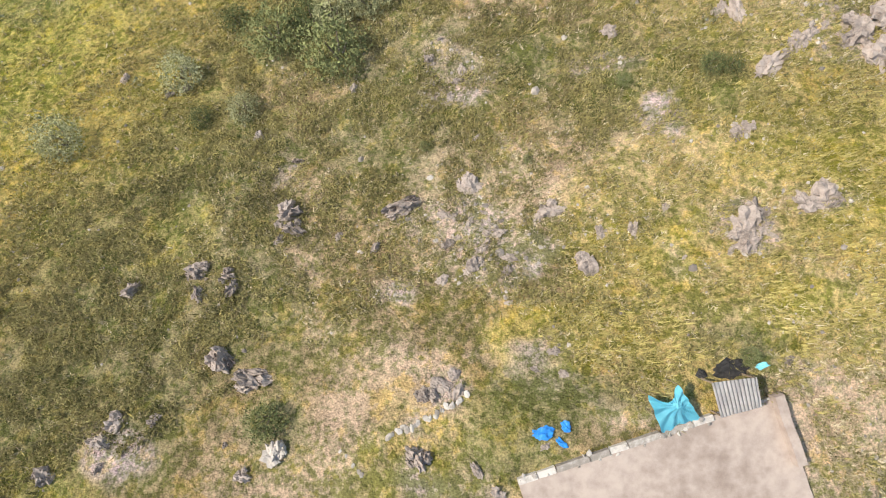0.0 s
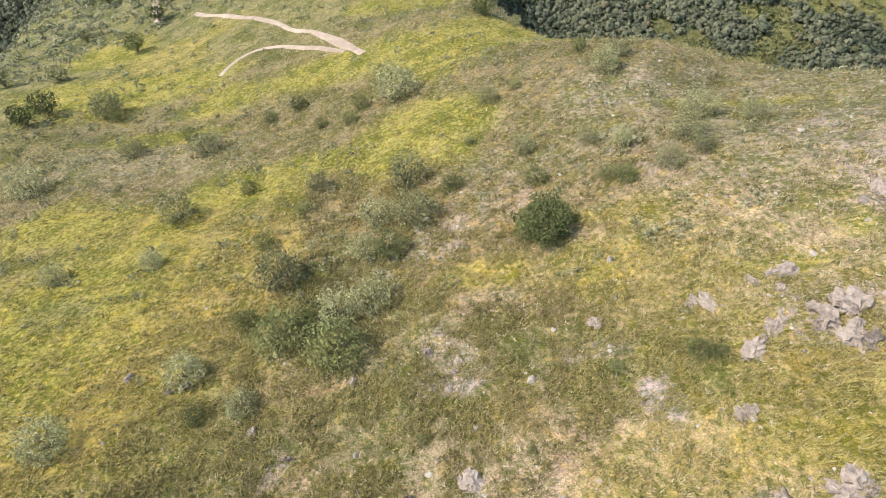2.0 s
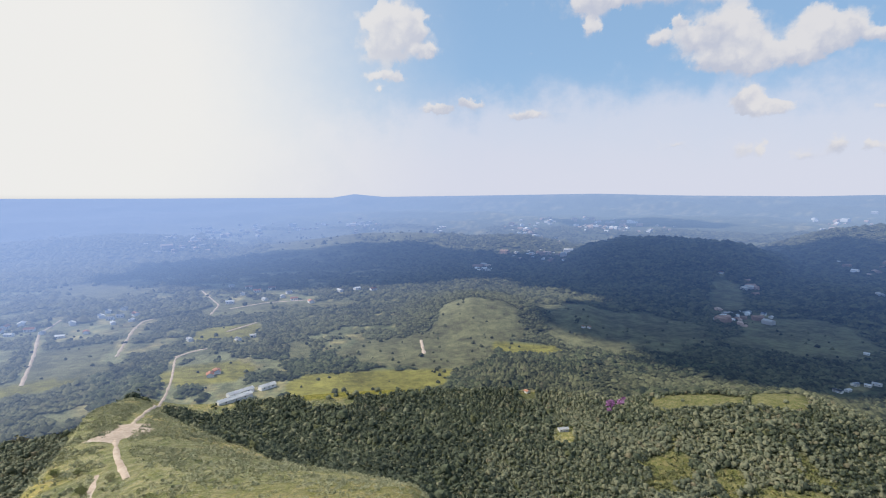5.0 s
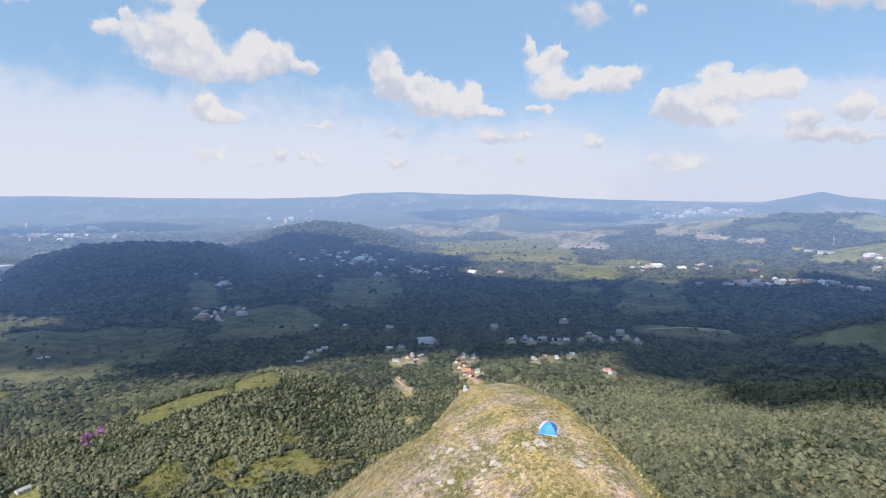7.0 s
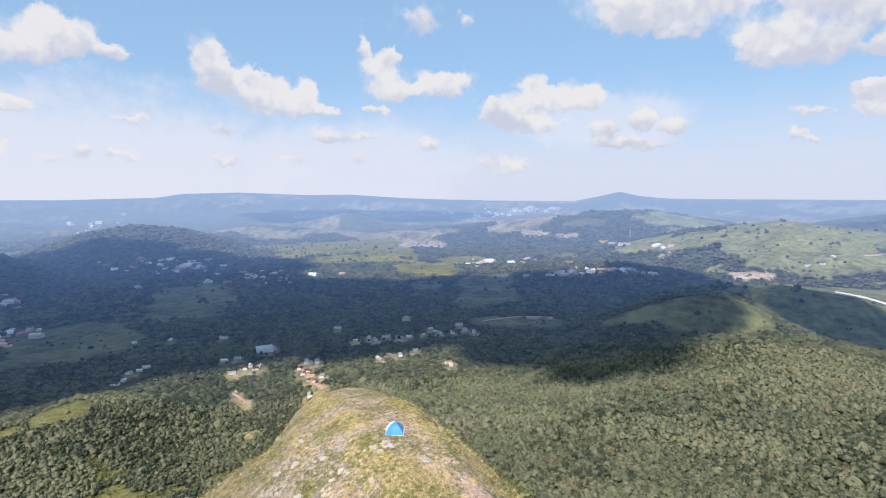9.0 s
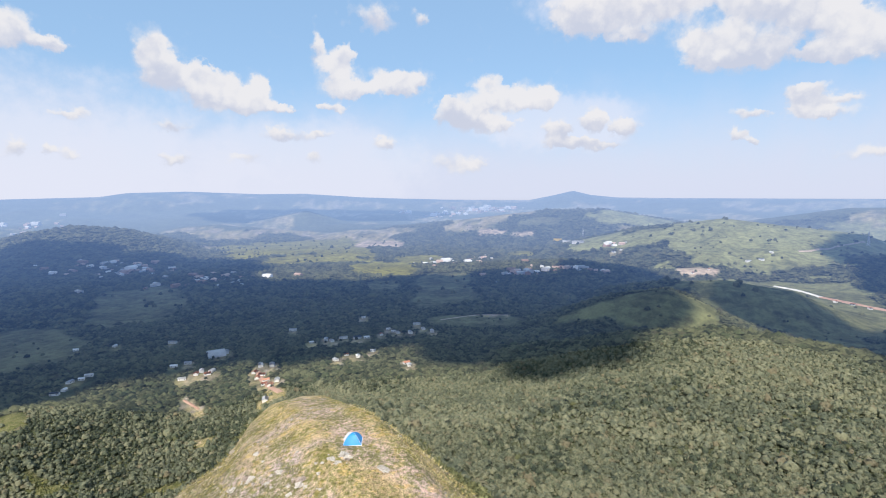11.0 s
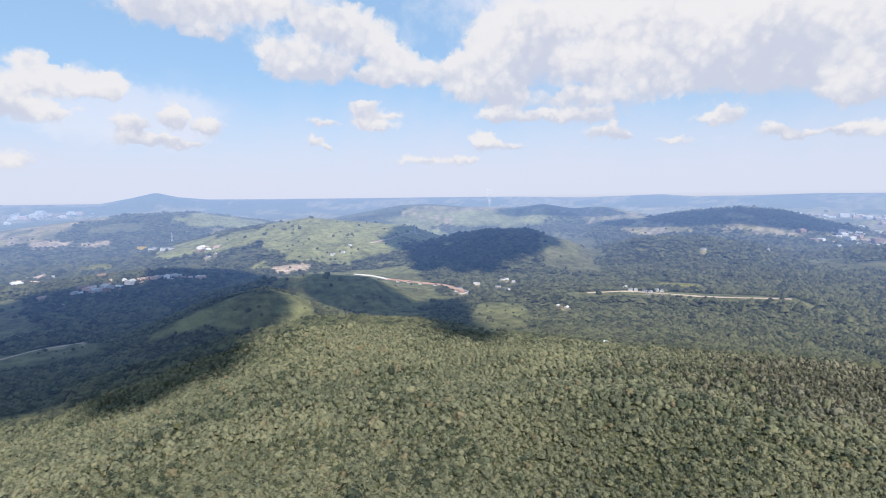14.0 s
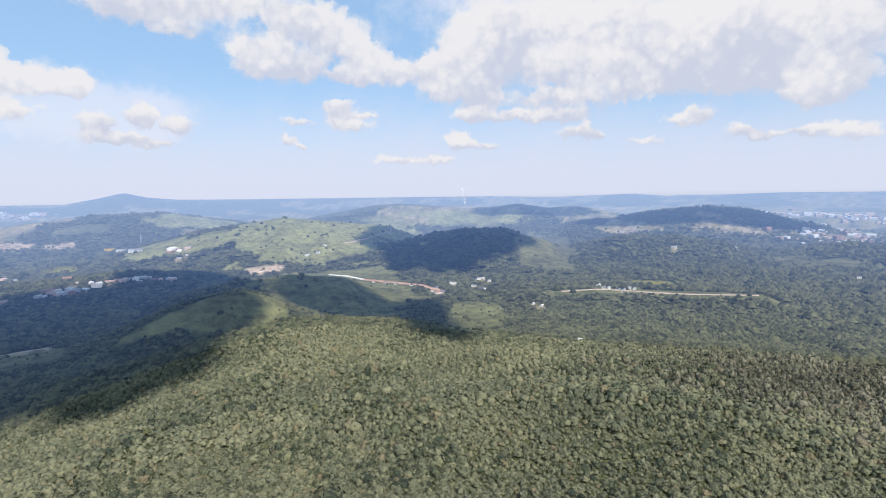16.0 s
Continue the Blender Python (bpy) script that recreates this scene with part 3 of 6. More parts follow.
# patches of the near slope: x, y, half width, half depth
YELLOW = [(-17, 2.2, 3, 2), (-19, 11, 8, 4), (-21, -11.5, 5, 1.6), (17, -2.5, 5, 2.6), (-30, 18, 9, 8), (-27, 8.5, 6, 5), (-28.8, 34.3, 5, 4), (4.7, 20.7, 3.4, 1.4), (11.7, 19.6, 4.8, 2.2), (17.4, 24.9, 4.2, 1.4),
          (18.5, 6.0, 3.5, 1.6), (11.6, 0.9, 2.2, 2), (16.6, -1.1, 3.0, 1.4), (4.8, -3.4, 3.9, 1.3), (-19.5, 6.7, 2.0, 1.4), (22, 1, 4, 5), (60, 26, 14, 7), (34, 12, 7, 5), (52, 22, 8, 5)]
LIME = [(-1.8, 44.3, 8, 6), (-14, 43.5, 10, 2.7), (-33, 25, 11, 13), (-24, 40, 9, 5), (-40, 36, 9, 5), (-18, 68.7, 19.7, 6), (3, 68.3, 17.4, 9), (-55.6, 77, 17.7, 7), (-44, 58.4, 11.5, 2.3), (21.8, 17, 3.3, 1.0), (27.1, 19.1, 1.6, 1.4), (28.1, 39.6, 8.9, 1.2), (-70, 100, 10, 8), (2, 92, 18, 7)]
BROWN = [(-43.8, 49.8, 16.2, 6.3), (18.2, 42.5, 6, 4.8), (12.4, 34.7, 8.2, 2.9)]
ROCKY = [(0.5, 2.5, 2.6, 1.6), (4.5, 1.2, 1.6, 1.2), (-2.5, -1.2, 1.6, 1.0), (-0.5, -11.5, 1.4, 0.7), (-16.5, -9.5, 1.6, 1.0), (9.5, 12.5, 2, 0.8), (12.5, 9, 0.9, 1.4), (24.2, 13.6, 2, 1.8), (29.5, 21.3, 1.2, 1.6), (15.3, 2.0, 1.1, 1.3), (18.6, 3.7, 1.3, 0.8), (21.1, 12.6, 1.8, 1.8), (6.3, 3.3, 1.5, 0.9), (1.8, 0.3, 1.9, 1.3), (41, 23, 4.5, 5), (36, 24, 4, 4), (38.6, 18.8, 2.6, 2.4), (37.6, 16.0, 1.8, 1.6)]
GREENER = [(3.4, -8.2, 2.4, 1.8), (7.5, -5.8, 3.0, 1.0), (13.5, -3.3, 2.6, 0.9), (-16, 1, 10, 6), (-21, -7, 9, 6), (-3, 9.5, 7, 4), (4, 13, 9, 3), (11, 9.5, 5, 2.4), (-11, -2, 5, 4), (-8.9, 16.2, 7, 4), (14.6, -3.8, 2.4, 0.9), (4.9, -6.4, 2.4, 1.6), (-8.7, -8.1, 1.5, 1.0), (-7.3, 22.3, 4.6, 6.2), (-33.6, 21.4, 3.5, 1.7), (-20, -4, 9, 7), (-14, 8, 6, 5)]
STRAW = [(20.5, -9.5, 6, 5.5), (0.5, 1.5, 4, 2.4), (4, 5, 4, 1.6), (9.5, -6.6, 3.0, 0.9), (48, 14, 5, 3), (52, 10, 6, 3), (10, -14, 10, 3)]


# places of houses, and the lines of tracks
WHITE_HOUSES = [(520, 512), (531, 507), (496, 496), (605, 423), (590, 432), (579, 387), (581, 375), (657, 401), (615, 839), (647, 858), (669, 845), (664, 821), (635, 612), (661, 574), (690, 505), (715, 304),
    (732, 289), (744, 267), (748, 247), (752, 234), (808, 216), (794, 204), (789, 176), (846, 178), (799, 144), (885, 280), (628, 236), (647, 213), (676, 202), (611, 138), (602, 323), (600, 307),
    (1601, 339), (1779, 257), (1818, 162), (1801, 120), (782, 363)]
WHITE_HOUSES_EAST = [(929, -646), (1003, -728), (1009, -809), (899, -732), (981, -665), (1785, -295), (1769, -270), (1598, -663), (1558, -622), (1562, -591), (701, -690), (681, -691), (1005, -819), (968, -809), (412, -483), (652, -870),
    (671, -868), (647, -898), (721, -898), (893, -1447), (835, -1688), (445, -1455)]
RED_HOUSES = [(578, 318), (566, 302), (556, 303), (543, 286), (529, 281), (519, 268), (654, 231), (773, 217), (568, 387), (622, 144), (570, 374), (309, 763), (317, 761), (156, 535), (817, 1181), (1455, -419), (1474, -464), (1142, -594), (1119, -612), (1087, -624), (1052, -644), (954, -637),
    (924, -632)]
GREY_HOUSES = [(463, 245), (538, 270), (483, 495), (544, 509), (548, 392), (786, 195), (815, 161), (726, 278), (677, -859), (636, -900), (637, -866), (944, -744), (163, 442)]
VILLAGE = [(-565, 884), (-554, 904), (-518, 862), (-529, 834), (-490, 843), (-591, 825), (-561, 797), (-564, 822), (-591, 799), (-467, 992), (-430, 952), (-397, 917), (-451, 1016), (-416, 896), (-324, 1246), (-275, 1140), (-253, 1172), (-228, 1204), (-189, 1105), (-218, 1077), (-162, 1075), (-126, 1046), (-79, 1162), (-43, 1180), (-7, 1170), (-278, 1053), (-190, 626), (-186, 638), (-451, 645), (-264, 785), (-197, 782), (-180, 798), (-428, 840), (-478, 900), (-535, 802), (-452, 818), (-459, 951), (-437, 933), (-411, 965), (-559, 857), (-183, 1147), (-281, 1221)]


VALLEY_ROADS = [[(-383, 616), (-439, 736), (-494, 843), (-513, 934)],
    [(-563, 702), (-606, 785), (-634, 853)],
    [(-331, 716), (-369, 856), (-378, 915), (-368, 929)],
    [(-284, 953), (-294, 1039), (-374, 1202)],
    [(62, 747), (61, 683)],
    [(-226, 832), (-194, 885)],
    [(-256, 706), (-247, 727), (-228, 743)],
    [(-265, 1000), (-213, 1051), (-129, 1075)],
    [(884, 145), (930, 88), (936, 33)]]
WHITE_ROAD, EARTHWORKS = [(1314, -555), (1259, -579), (1189, -592)], [(1189, -592), (1117, -629), (1040, -665), (944, -656)]
PLATEAU_TRACK, HILL_TRACK = [(723, -789), (664, -851), (611, -882), (529, -933), (451, -997)], [(1620, -741), (1677, -865), (1739, -970)]
SITE, CLEARING = [(583, 317), (549, 293), (501, 256), (481, 238)], [(491, 350), (482, 336), (469, 318)]
SPUR_ROAD = [(-85, 186), (-109, 231), (-127, 269), (-138, 312), (-205, 527), (-232, 628), (-256, 706), (-240, 735)]


CREST_PATH = [(65.0, 28.4), (56.4, 22.6), (50.6, 18.4), (46.2, 14.6), (44.8, 11.6), (43.6, 9.2), (41.0, 6.8), (36, 4.0), (30, 1.0)]


def line_gap(x, y, line):
    """The distance from a line of points."""
    best = np.full(np.shape(x), 1e9)
    for (ax, ay), (bx, by) in zip(line, line[1:]):
        dx, dy = bx - ax, by - ay
        t = np.clip(((x - ax) * dx + (y - ay) * dy) / (dx * dx + dy * dy), 0, 1)
        best = np.minimum(best, np.hypot(x - ax - t * dx, y - ay - t * dy))
    return best


def cleared(x, y):
    """True where houses, yards and roads keep the trees away."""
    bare = np.zeros(np.shape(x), bool)
    r = np.hypot(x, y)
    for hx, hy in WHITE_HOUSES + WHITE_HOUSES_EAST + RED_HOUSES + GREY_HOUSES + VILLAGE + [(-142, 560), (-125, 578), (-150, 540), (645, 409)]:
        d = math.hypot(hx, hy)
        along, across = (x * hx + y * hy) / d - d, (x * hy - y * hx) / d
        bare |= (np.abs(across) < 8.5) & (along < 8) & (along > -(15 + d * 0.02))
    for line in VALLEY_ROADS + [WHITE_ROAD, EARTHWORKS, PLATEAU_TRACK, HILL_TRACK, SITE, CLEARING, SPUR_ROAD]:
        for back in (0.0, 12.0, 24.0):
            k = 1 + back / np.maximum(r, 1)
            bare |= line_gap(x * k, y * k, line) < 7
    return bare


def near_field(x, y, rows):
    """How deep a place lies in open fields: above 1 outside, with ragged edges; and the kind of the nearest field."""
    best, kind = np.full(np.shape(x), 9.0), np.zeros(np.shape(x))
    ragged = (fbm(x, y, 70, 41, 4) - 0.5) * 0.8
    for b, d, wide, deep, k in rows:
        cx, cy = polar(b, d)
        q, p = math.cos(radians(b)), math.sin(radians(b))
        across, along = (x - cx) * q - (y - cy) * p, (x - cx) * p + (y - cy) * q
        m = (np.abs(across / wide) ** 3.5 + np.abs(along / deep) ** 3.5) ** 0.286 * 0.92 + ragged
        kind = np.where(m < best, k, kind)
        best = np.minimum(best, m)
    return best, kind


def crest_place(x, y):
    return 0.809 * x + 0.588 * y, -0.588 * x + 0.809 * y + 14.7


def patch(x, y, rows, soft=0.35, ragged=0.8, grain=5):
    """1 inside any of the patches, with ragged edges."""
    best = np.full(np.shape(x), 9.0)
    for cx, cy, rx, ry in rows:
        best = np.minimum(best, np.hypot((x - cx) / rx, (y - cy) / ry))
    return step(1 + soft, 1 - soft, best + (fbm(x, y, grain, 95, 4) - 0.5) * 2 * ragged)


def glades(x, y):
    """How open the scrubby slope north of the crest is."""
    r, az = np.hypot(x, y), np.degrees(np.arctan2(x, y))
    return step(20, 38, az) * step(66, 56, az) * step(110, 130, r) * step(500, 380, r)


def woods(x, y):
    """1 where closed forest stands."""
    x, y = np.asarray(x, float), np.asarray(y, float)
    r, az = np.hypot(x, y), np.degrees(np.arctan2(x, y))
    s, n = crest_place(x, y)
    edge = (fbm(x, y, 30, 61, 3) - 0.5) * 26
    reach = np.interp(az, [-180, -60, -44, -36, -30, -26, -20, -12, 0, 8, 16, 24, 40, 52, 60, 75, 180], [400, 150, 190, 240, 330, 500, 540, 330, 225, 150, 128, 125, 125, 125, 125, 125, 400])
    open_hill = (n > -24 + edge * 0.5) & (s < 118 + edge) & (r < reach + edge * np.clip(r / 150, 0.15, 1))
    open_hill |= (fbm(x, y, 36, 65, 4) > 0.60 - 0.03 * glades(x, y)) & (glades(x, y) > 0.02)
    m, _ = near_field(x, y, FIELDS)
    return ~open_hill & (m > 1) & ~cleared(x, y) & ~((fbm(x, y, 44, 71, 4) > 0.545 + 0.05 * step(-10, 2, az)) & (r > 520) & (r < 1500) & (az < 2) & (az > -60)) & ~((fbm(x, y, 240, 75, 5) > 0.53) & (r > 2300))


def near_masks(x, y):
    """Shares of the plant covers on the near slope."""
    s, n = crest_place(x, y)
    a, b = fbm(x, y, 18, 81, 4), fbm(x, y, 5, 82, 3)
    yellow = np.maximum(patch(x, y, YELLOW), 0.6 * step(0.53, 0.62, a))
    yellow = yellow * (1 - 0.9 * patch(x, y, [(20.5, -9.5, 6.5, 5.5)], grain=3))
    lime = patch(x, y, LIME, grain=12)
    green = patch(x, y, GREENER, grain=4)
    ridge = step(24, 34, s) * step(90, 76, s)
    yellow = np.maximum(yellow * (1 - 0.8 * ridge), 0.9 * ridge * step(7, 4, n + (a - 0.5) * 8))
    rock = np.maximum(patch(x, y, ROCKY, ragged=1.1, grain=3), 0.8 * step(0.60, 0.68, fbm(x, y, 6, 91, 4)) * step(52, 22, n) * step(-14, -6, x)) * (1 - patch(x, y, [(4.5, -7.5, 4.5, 2.6), (20.5, -9.5, 6, 5)], grain=3))
    upper = step(46, 20, n + (b - 0.5) * 24) * step(-24, -4, x + (a - 0.5) * 20)
    straw = np.clip(np.maximum(patch(x, y, STRAW, grain=3), upper * (0.25 + 0.75 * step(0.40, 0.60, b)) * 0.75) + step(10, 4, np.abs(n + 2)) * step(0.4, 0.6, b) * 0.7 + ridge * step(30, 20, n) * step(2, 6, n) * 0.5, 0, 1)
    straw = straw * (1 - 0.55 * step(24, 42, np.hypot(x, y)) * step(6, 12, n))
    return yellow, lime, green, rock, straw


def cover_colour(x, y):
    """Base colours of the open ground."""
    r, az = np.hypot(x, y), np.degrees(np.arctan2(x, y))
    c, b = fbm(x, y, 60, 83, 4), fbm(x, y, 2.2, 84, 3)
    yellow, lime, green, rock, straw = near_masks(x, y)
    T_OLIVE, T_YELLOW, T_STRAW, T_ROCK, T_SOIL, T_BROWN = [np.array(v) for v in ((0.245, 0.188, 0.086), (0.365, 0.30, 0.072), (0.51, 0.405, 0.26), (0.42, 0.345, 0.285), (0.50, 0.39, 0.29), (0.27, 0.235, 0.135))]
    T_LIME, T_DRY, T_WOOD, T_GREEN = [np.array(v) for v in ((0.305, 0.28, 0.064), (0.22, 0.215, 0.085), (0.10, 0.11, 0.062), (0.175, 0.178, 0.07))]

    T_FLANK = np.array((0.215, 0.188, 0.098))
    T_CREST, T_LEE = np.array((0.43, 0.35, 0.16)), np.array((0.25, 0.225, 0.135))
    T_PASTURE, T_SPUR = np.array((0.25, 0.25, 0.11)), np.array((0.20, 0.205, 0.11))
    T_FIELD, T_MIXED = np.array((0.142, 0.14, 0.07)), np.array((0.09, 0.10, 0.047))

    def lay(base, top, m):
        m = np.asarray(m, float)[..., None]
        return base * (1 - m) + top * m
    col = np.broadcast_to(T_OLIVE, np.shape(x) + (3,)).copy()
    col = lay(col, T_FLANK, step(24, 46, r) * 0.75)
    col = lay(col, T_BROWN, patch(x, y, BROWN, grain=9))
    col = lay(col, T_DRY * (0.8 + 0.5 * c[..., None]), step(60, 120, r) * 0.7)
    col = lay(col, T_MIXED * (0.7 + 0.6 * c[..., None]), step(480, 560, r))
    col = lay(col, T_SPUR * (0.75 + 0.5 * c[..., None]), step(110, 190, r) * step(2, -8, az) * 0.85)
    s, n = crest_place(x, y)
    col = lay(col, T_LEE, step(26, 36, s) * step(96, 80, s) * step(3, 8, n) * step(40, 26, n) * 0.8)
    col = lay(col, T_STRAW, straw * (0.5 + 0.5 * b) * (1 - 0.6 * step(26, 44, r) * step(6, 12, n)))
    col = lay(col, T_YELLOW + (T_CREST - T_YELLOW) * step(22, 34, s)[..., None], yellow * 0.8)
    col = lay(col, T_LIME, lime * 0.8)
    col = lay(col, T_GREEN, green * 0.6)
    col = lay(col, T_ROCK, rock * (0.3 + 0.7 * step(0.35, 0.6, b)))
    col = lay(col, T_DRY * (0.5 + 0.4 * c[..., None]), step(0, 0.3, glades(x, y)) * 0.8)
    worn = line_gap(x, y, CREST_PATH) + (b - 0.5) * 1.6
    col = lay(col, T_SOIL * 0.95, step(2.7, 0.8, worn) * 0.85)
    f, kind = near_field(x, y, FIELDS)
    # nearer pasture is darkened in its colour, for partial cloud shade on the knolls
    tint = np.where((kind == 1)[..., None], T_LIME * 0.7, np.where((kind == 3)[..., None], T_PASTURE * (0.6 + 0.4 * step(1300, 1700, r)[..., None]), np.where((kind == 2)[..., None], T_SOIL, T_FIELD)))
    col = lay(col, tint * (0.75 + 0.5 * c[..., None]), (f < 1.05) * 1.0)
    col = lay(col, T_WOOD, woods(x, y) * 1.0)
    return np.clip(col, 0.01, 0.8)


def grid_mesh(name, xs, ys, zs, close):
    """A mesh over a grid of places: rows along the first axis; close joins the last column to the first."""
    rows, cols = xs.shape
    me = bpy.data.meshes.new(name)
    i = np.arange(rows - 1)[:, None] * cols
    j = np.arange(cols if close else cols - 1)[None, :]
    k = (j + 1) % cols
    quads = np.stack([i + j, i + k, i + cols + k, i + cols + j], -1).reshape(-1, 4)
    fill_mesh(me, np.stack([xs, ys, zs], -1).reshape(-1, 3), quads)
    return me


def fill_mesh(me, co, faces, smooth=True):
    co, faces = np.ascontiguousarray(co, dtype=np.float32), np.ascontiguousarray(faces, dtype=np.int32)
    me.vertices.add(len(co))
    me.vertices.foreach_set("co", co.ravel())
    me.loops.add(faces.size)
    me.loops.foreach_set("vertex_index", faces.ravel())
    me.polygons.add(len(faces))
    side = faces.shape[1]
    me.polygons.foreach_set("loop_start", np.arange(0, faces.size, side, dtype=np.int32))
    me.polygons.foreach_set("use_smooth", np.full(len(faces), smooth))
    me.update(calc_edges=True)


def paint(me, name, values):
    layer = me.color_attributes.new(name, "FLOAT_COLOR", "POINT")
    layer.data.foreach_set("color", np.concatenate([values, np.ones((len(values), 1))], 1).astype(np.float32).ravel())


def make_ground():
    """The ground sheet, and beyond the mountain's foot the distance, haze painted in its material, that carries it on
    to the horizon.
    """
    split = int(np.searchsorted(RANGES, 559.0))
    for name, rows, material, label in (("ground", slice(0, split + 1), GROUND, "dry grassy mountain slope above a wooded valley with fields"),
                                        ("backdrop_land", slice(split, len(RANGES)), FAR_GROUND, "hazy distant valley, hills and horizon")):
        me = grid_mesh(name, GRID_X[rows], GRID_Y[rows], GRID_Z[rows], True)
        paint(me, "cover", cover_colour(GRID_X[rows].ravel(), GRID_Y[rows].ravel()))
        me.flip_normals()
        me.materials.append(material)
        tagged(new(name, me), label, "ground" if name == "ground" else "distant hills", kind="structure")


make_ground()

# ---- forest ----
def lumps(seed, level, rough, flat=0.75):
    """Places and triangles of a lumpy crown of about unit radius."""
    bm = bmesh.new()
    bmesh.ops.create_icosphere(bm, subdivisions=level, radius=1.0)
    for v in bm.verts:
        k = noise.noise(v.co * 1.7 + Vector((seed * 7.3, 2.1, 0.4))) + 0.5 * noise.noise(v.co * 3.9 + Vector((seed * 3.1, 5.0, 1.0)))
        v.co *= 1 + rough * k
        v.co.z *= flat if v.co.z > 0 else flat * 0.8
    co = np.array([v.co[:] for v in bm.verts])
    tri = np.array([[v.index for v in f.verts] for f in bm.faces])
    bm.free()
    return co, tri


def scatter(name, shapes, spots, sizes, squash, material, label, category, seed, smooth=False, combed=None):
    """One mesh of many turned and sized copies of a few shapes."""
    rng = np.random.default_rng(seed)
    pick = rng.integers(0, len(shapes), len(spots))
    cos, tris, tones, base = [], [], [], 0
    for k, (co, tri) in enumerate(shapes):
        at, size, sq = spots[pick == k], sizes[pick == k], squash[pick == k]
        turn = rng.uniform(0, 2 * np.pi, len(at)) if combed is None else rng.normal(combed, 0.4, len(at))
        c, s = np.cos(turn)[:, None], np.sin(turn)[:, None]
        p = np.stack([co[None, :, 0] * c - co[None, :, 1] * s, co[None, :, 0] * s + co[None, :, 1] * c,
                      np.broadcast_to(co[None, :, 2], (len(at), len(co))) * sq[:, None]], -1) * size[:, None, None] + at[:, None, :]
        cos.append(p.reshape(-1, 3))
        tones.append(np.repeat(rng.uniform(0, 1, len(at)), len(co)))
        tris.append((tri[None] + (np.arange(len(at)) * len(co))[:, None, None]).reshape(-1, tri.shape[1]) + base)
        base += len(at) * len(co)
    me = bpy.data.meshes.new(name)
    fill_mesh(me, np.concatenate(cos), np.concatenate(tris), smooth)
    layer = me.attributes.new("tone", "FLOAT", "POINT")
    layer.data.foreach_set("value", np.concatenate(tones).astype(np.float32))
    me.materials.append(material)
    return tagged(new(name, me), label, category, kind="stuff")


def dome(seed, sides, rings, top_z=0.85):
    """A coarse crown for far woods: an uneven dome of a few triangles."""
    rng = np.random.default_rng(seed)
    co, tri = [], []
    for k in range(rings):
        a = np.arange(sides) * 2 * np.pi / sides + k * np.pi / sides
        rad = (1.0, 0.8)[k] * rng.uniform(0.75, 1.2, sides)
        co.append(np.stack([rad * np.cos(a), rad * np.sin(a), np.full(sides, (-0.5, 0.35)[k]) + rng.uniform(-0.15, 0.2, sides)], -1))
    co.append([[rng.uniform(-0.2, 0.2), rng.uniform(-0.2, 0.2), top_z]])
    top = sides * rings
    for i in range(sides):
        j = (i + 1) % sides
        if rings == 2:
            tri += [(i, j, sides + i), (j, sides + j, sides + i)]
        tri.append((top - sides + i, top - sides + j, top))
    return np.concatenate(co), np.array(tri)


def leafy_crown(seed, clumps, sides, size):
    """An uneven, lobed crown: a rounded body with clumps of leaves standing off it, each turned its own way."""
    rng = np.random.default_rng(seed)
    body, tri = dome(seed, sides, 2)
    i = np.arange(clumps) + 0.5
    rise, turn = 1 - 1.15 * i / clumps, i * 2.39996 + rng.uniform(0, 6)
    flat = np.sqrt(1 - rise ** 2)
    v = np.stack([flat * np.cos(turn), flat * np.sin(turn), rise * 0.9], -1)
    v *= (1 + 0.2 * np.sin(3 * turn + seed) * flat + rng.uniform(-0.14, 0.14, clumps))[:, None]
    n = v + rng.normal(0, 0.3, v.shape)
    n /= np.linalg.norm(n, axis=1)[:, None]
    a = np.cross(n, rng.normal(0, 1, v.shape))
    a /= np.linalg.norm(a, axis=1)[:, None]
    b = np.cross(n, a)
    s = rng.uniform(0.6, 1.4, clumps)[:, None] * size
    co = np.stack([v - a * s - b * s * 0.6, v + a * s - b * s * 0.6, v + b * s * 1.15], 1).reshape(-1, 3)
    return np.concatenate([body * 0.8, co]), np.concatenate([tri, len(body) + np.arange(clumps * 3).reshape(-1, 3)])


def wooded_spots(r0, r1, gap, seed, jitter=0.45):
    rng = np.random.default_rng(seed)
    g = np.arange(-r1, r1, gap)
    x, y = np.meshgrid(g, g)
    x, y = x.ravel() + rng.uniform(-jitter, jitter, x.size) * gap, y.ravel() + rng.uniform(-jitter, jitter, y.size) * gap
    r, az = np.hypot(x, y), np.degrees(np.arctan2(x, y))
    keep = (r > r0) & (r < r1) & (az > -58) & (az < 170)
    x, y = x[keep], y[keep]
    keep = woods(x, y)
    x, y = x[keep], y[keep]
    return np.stack([x, y, ground_z(x, y)], -1)


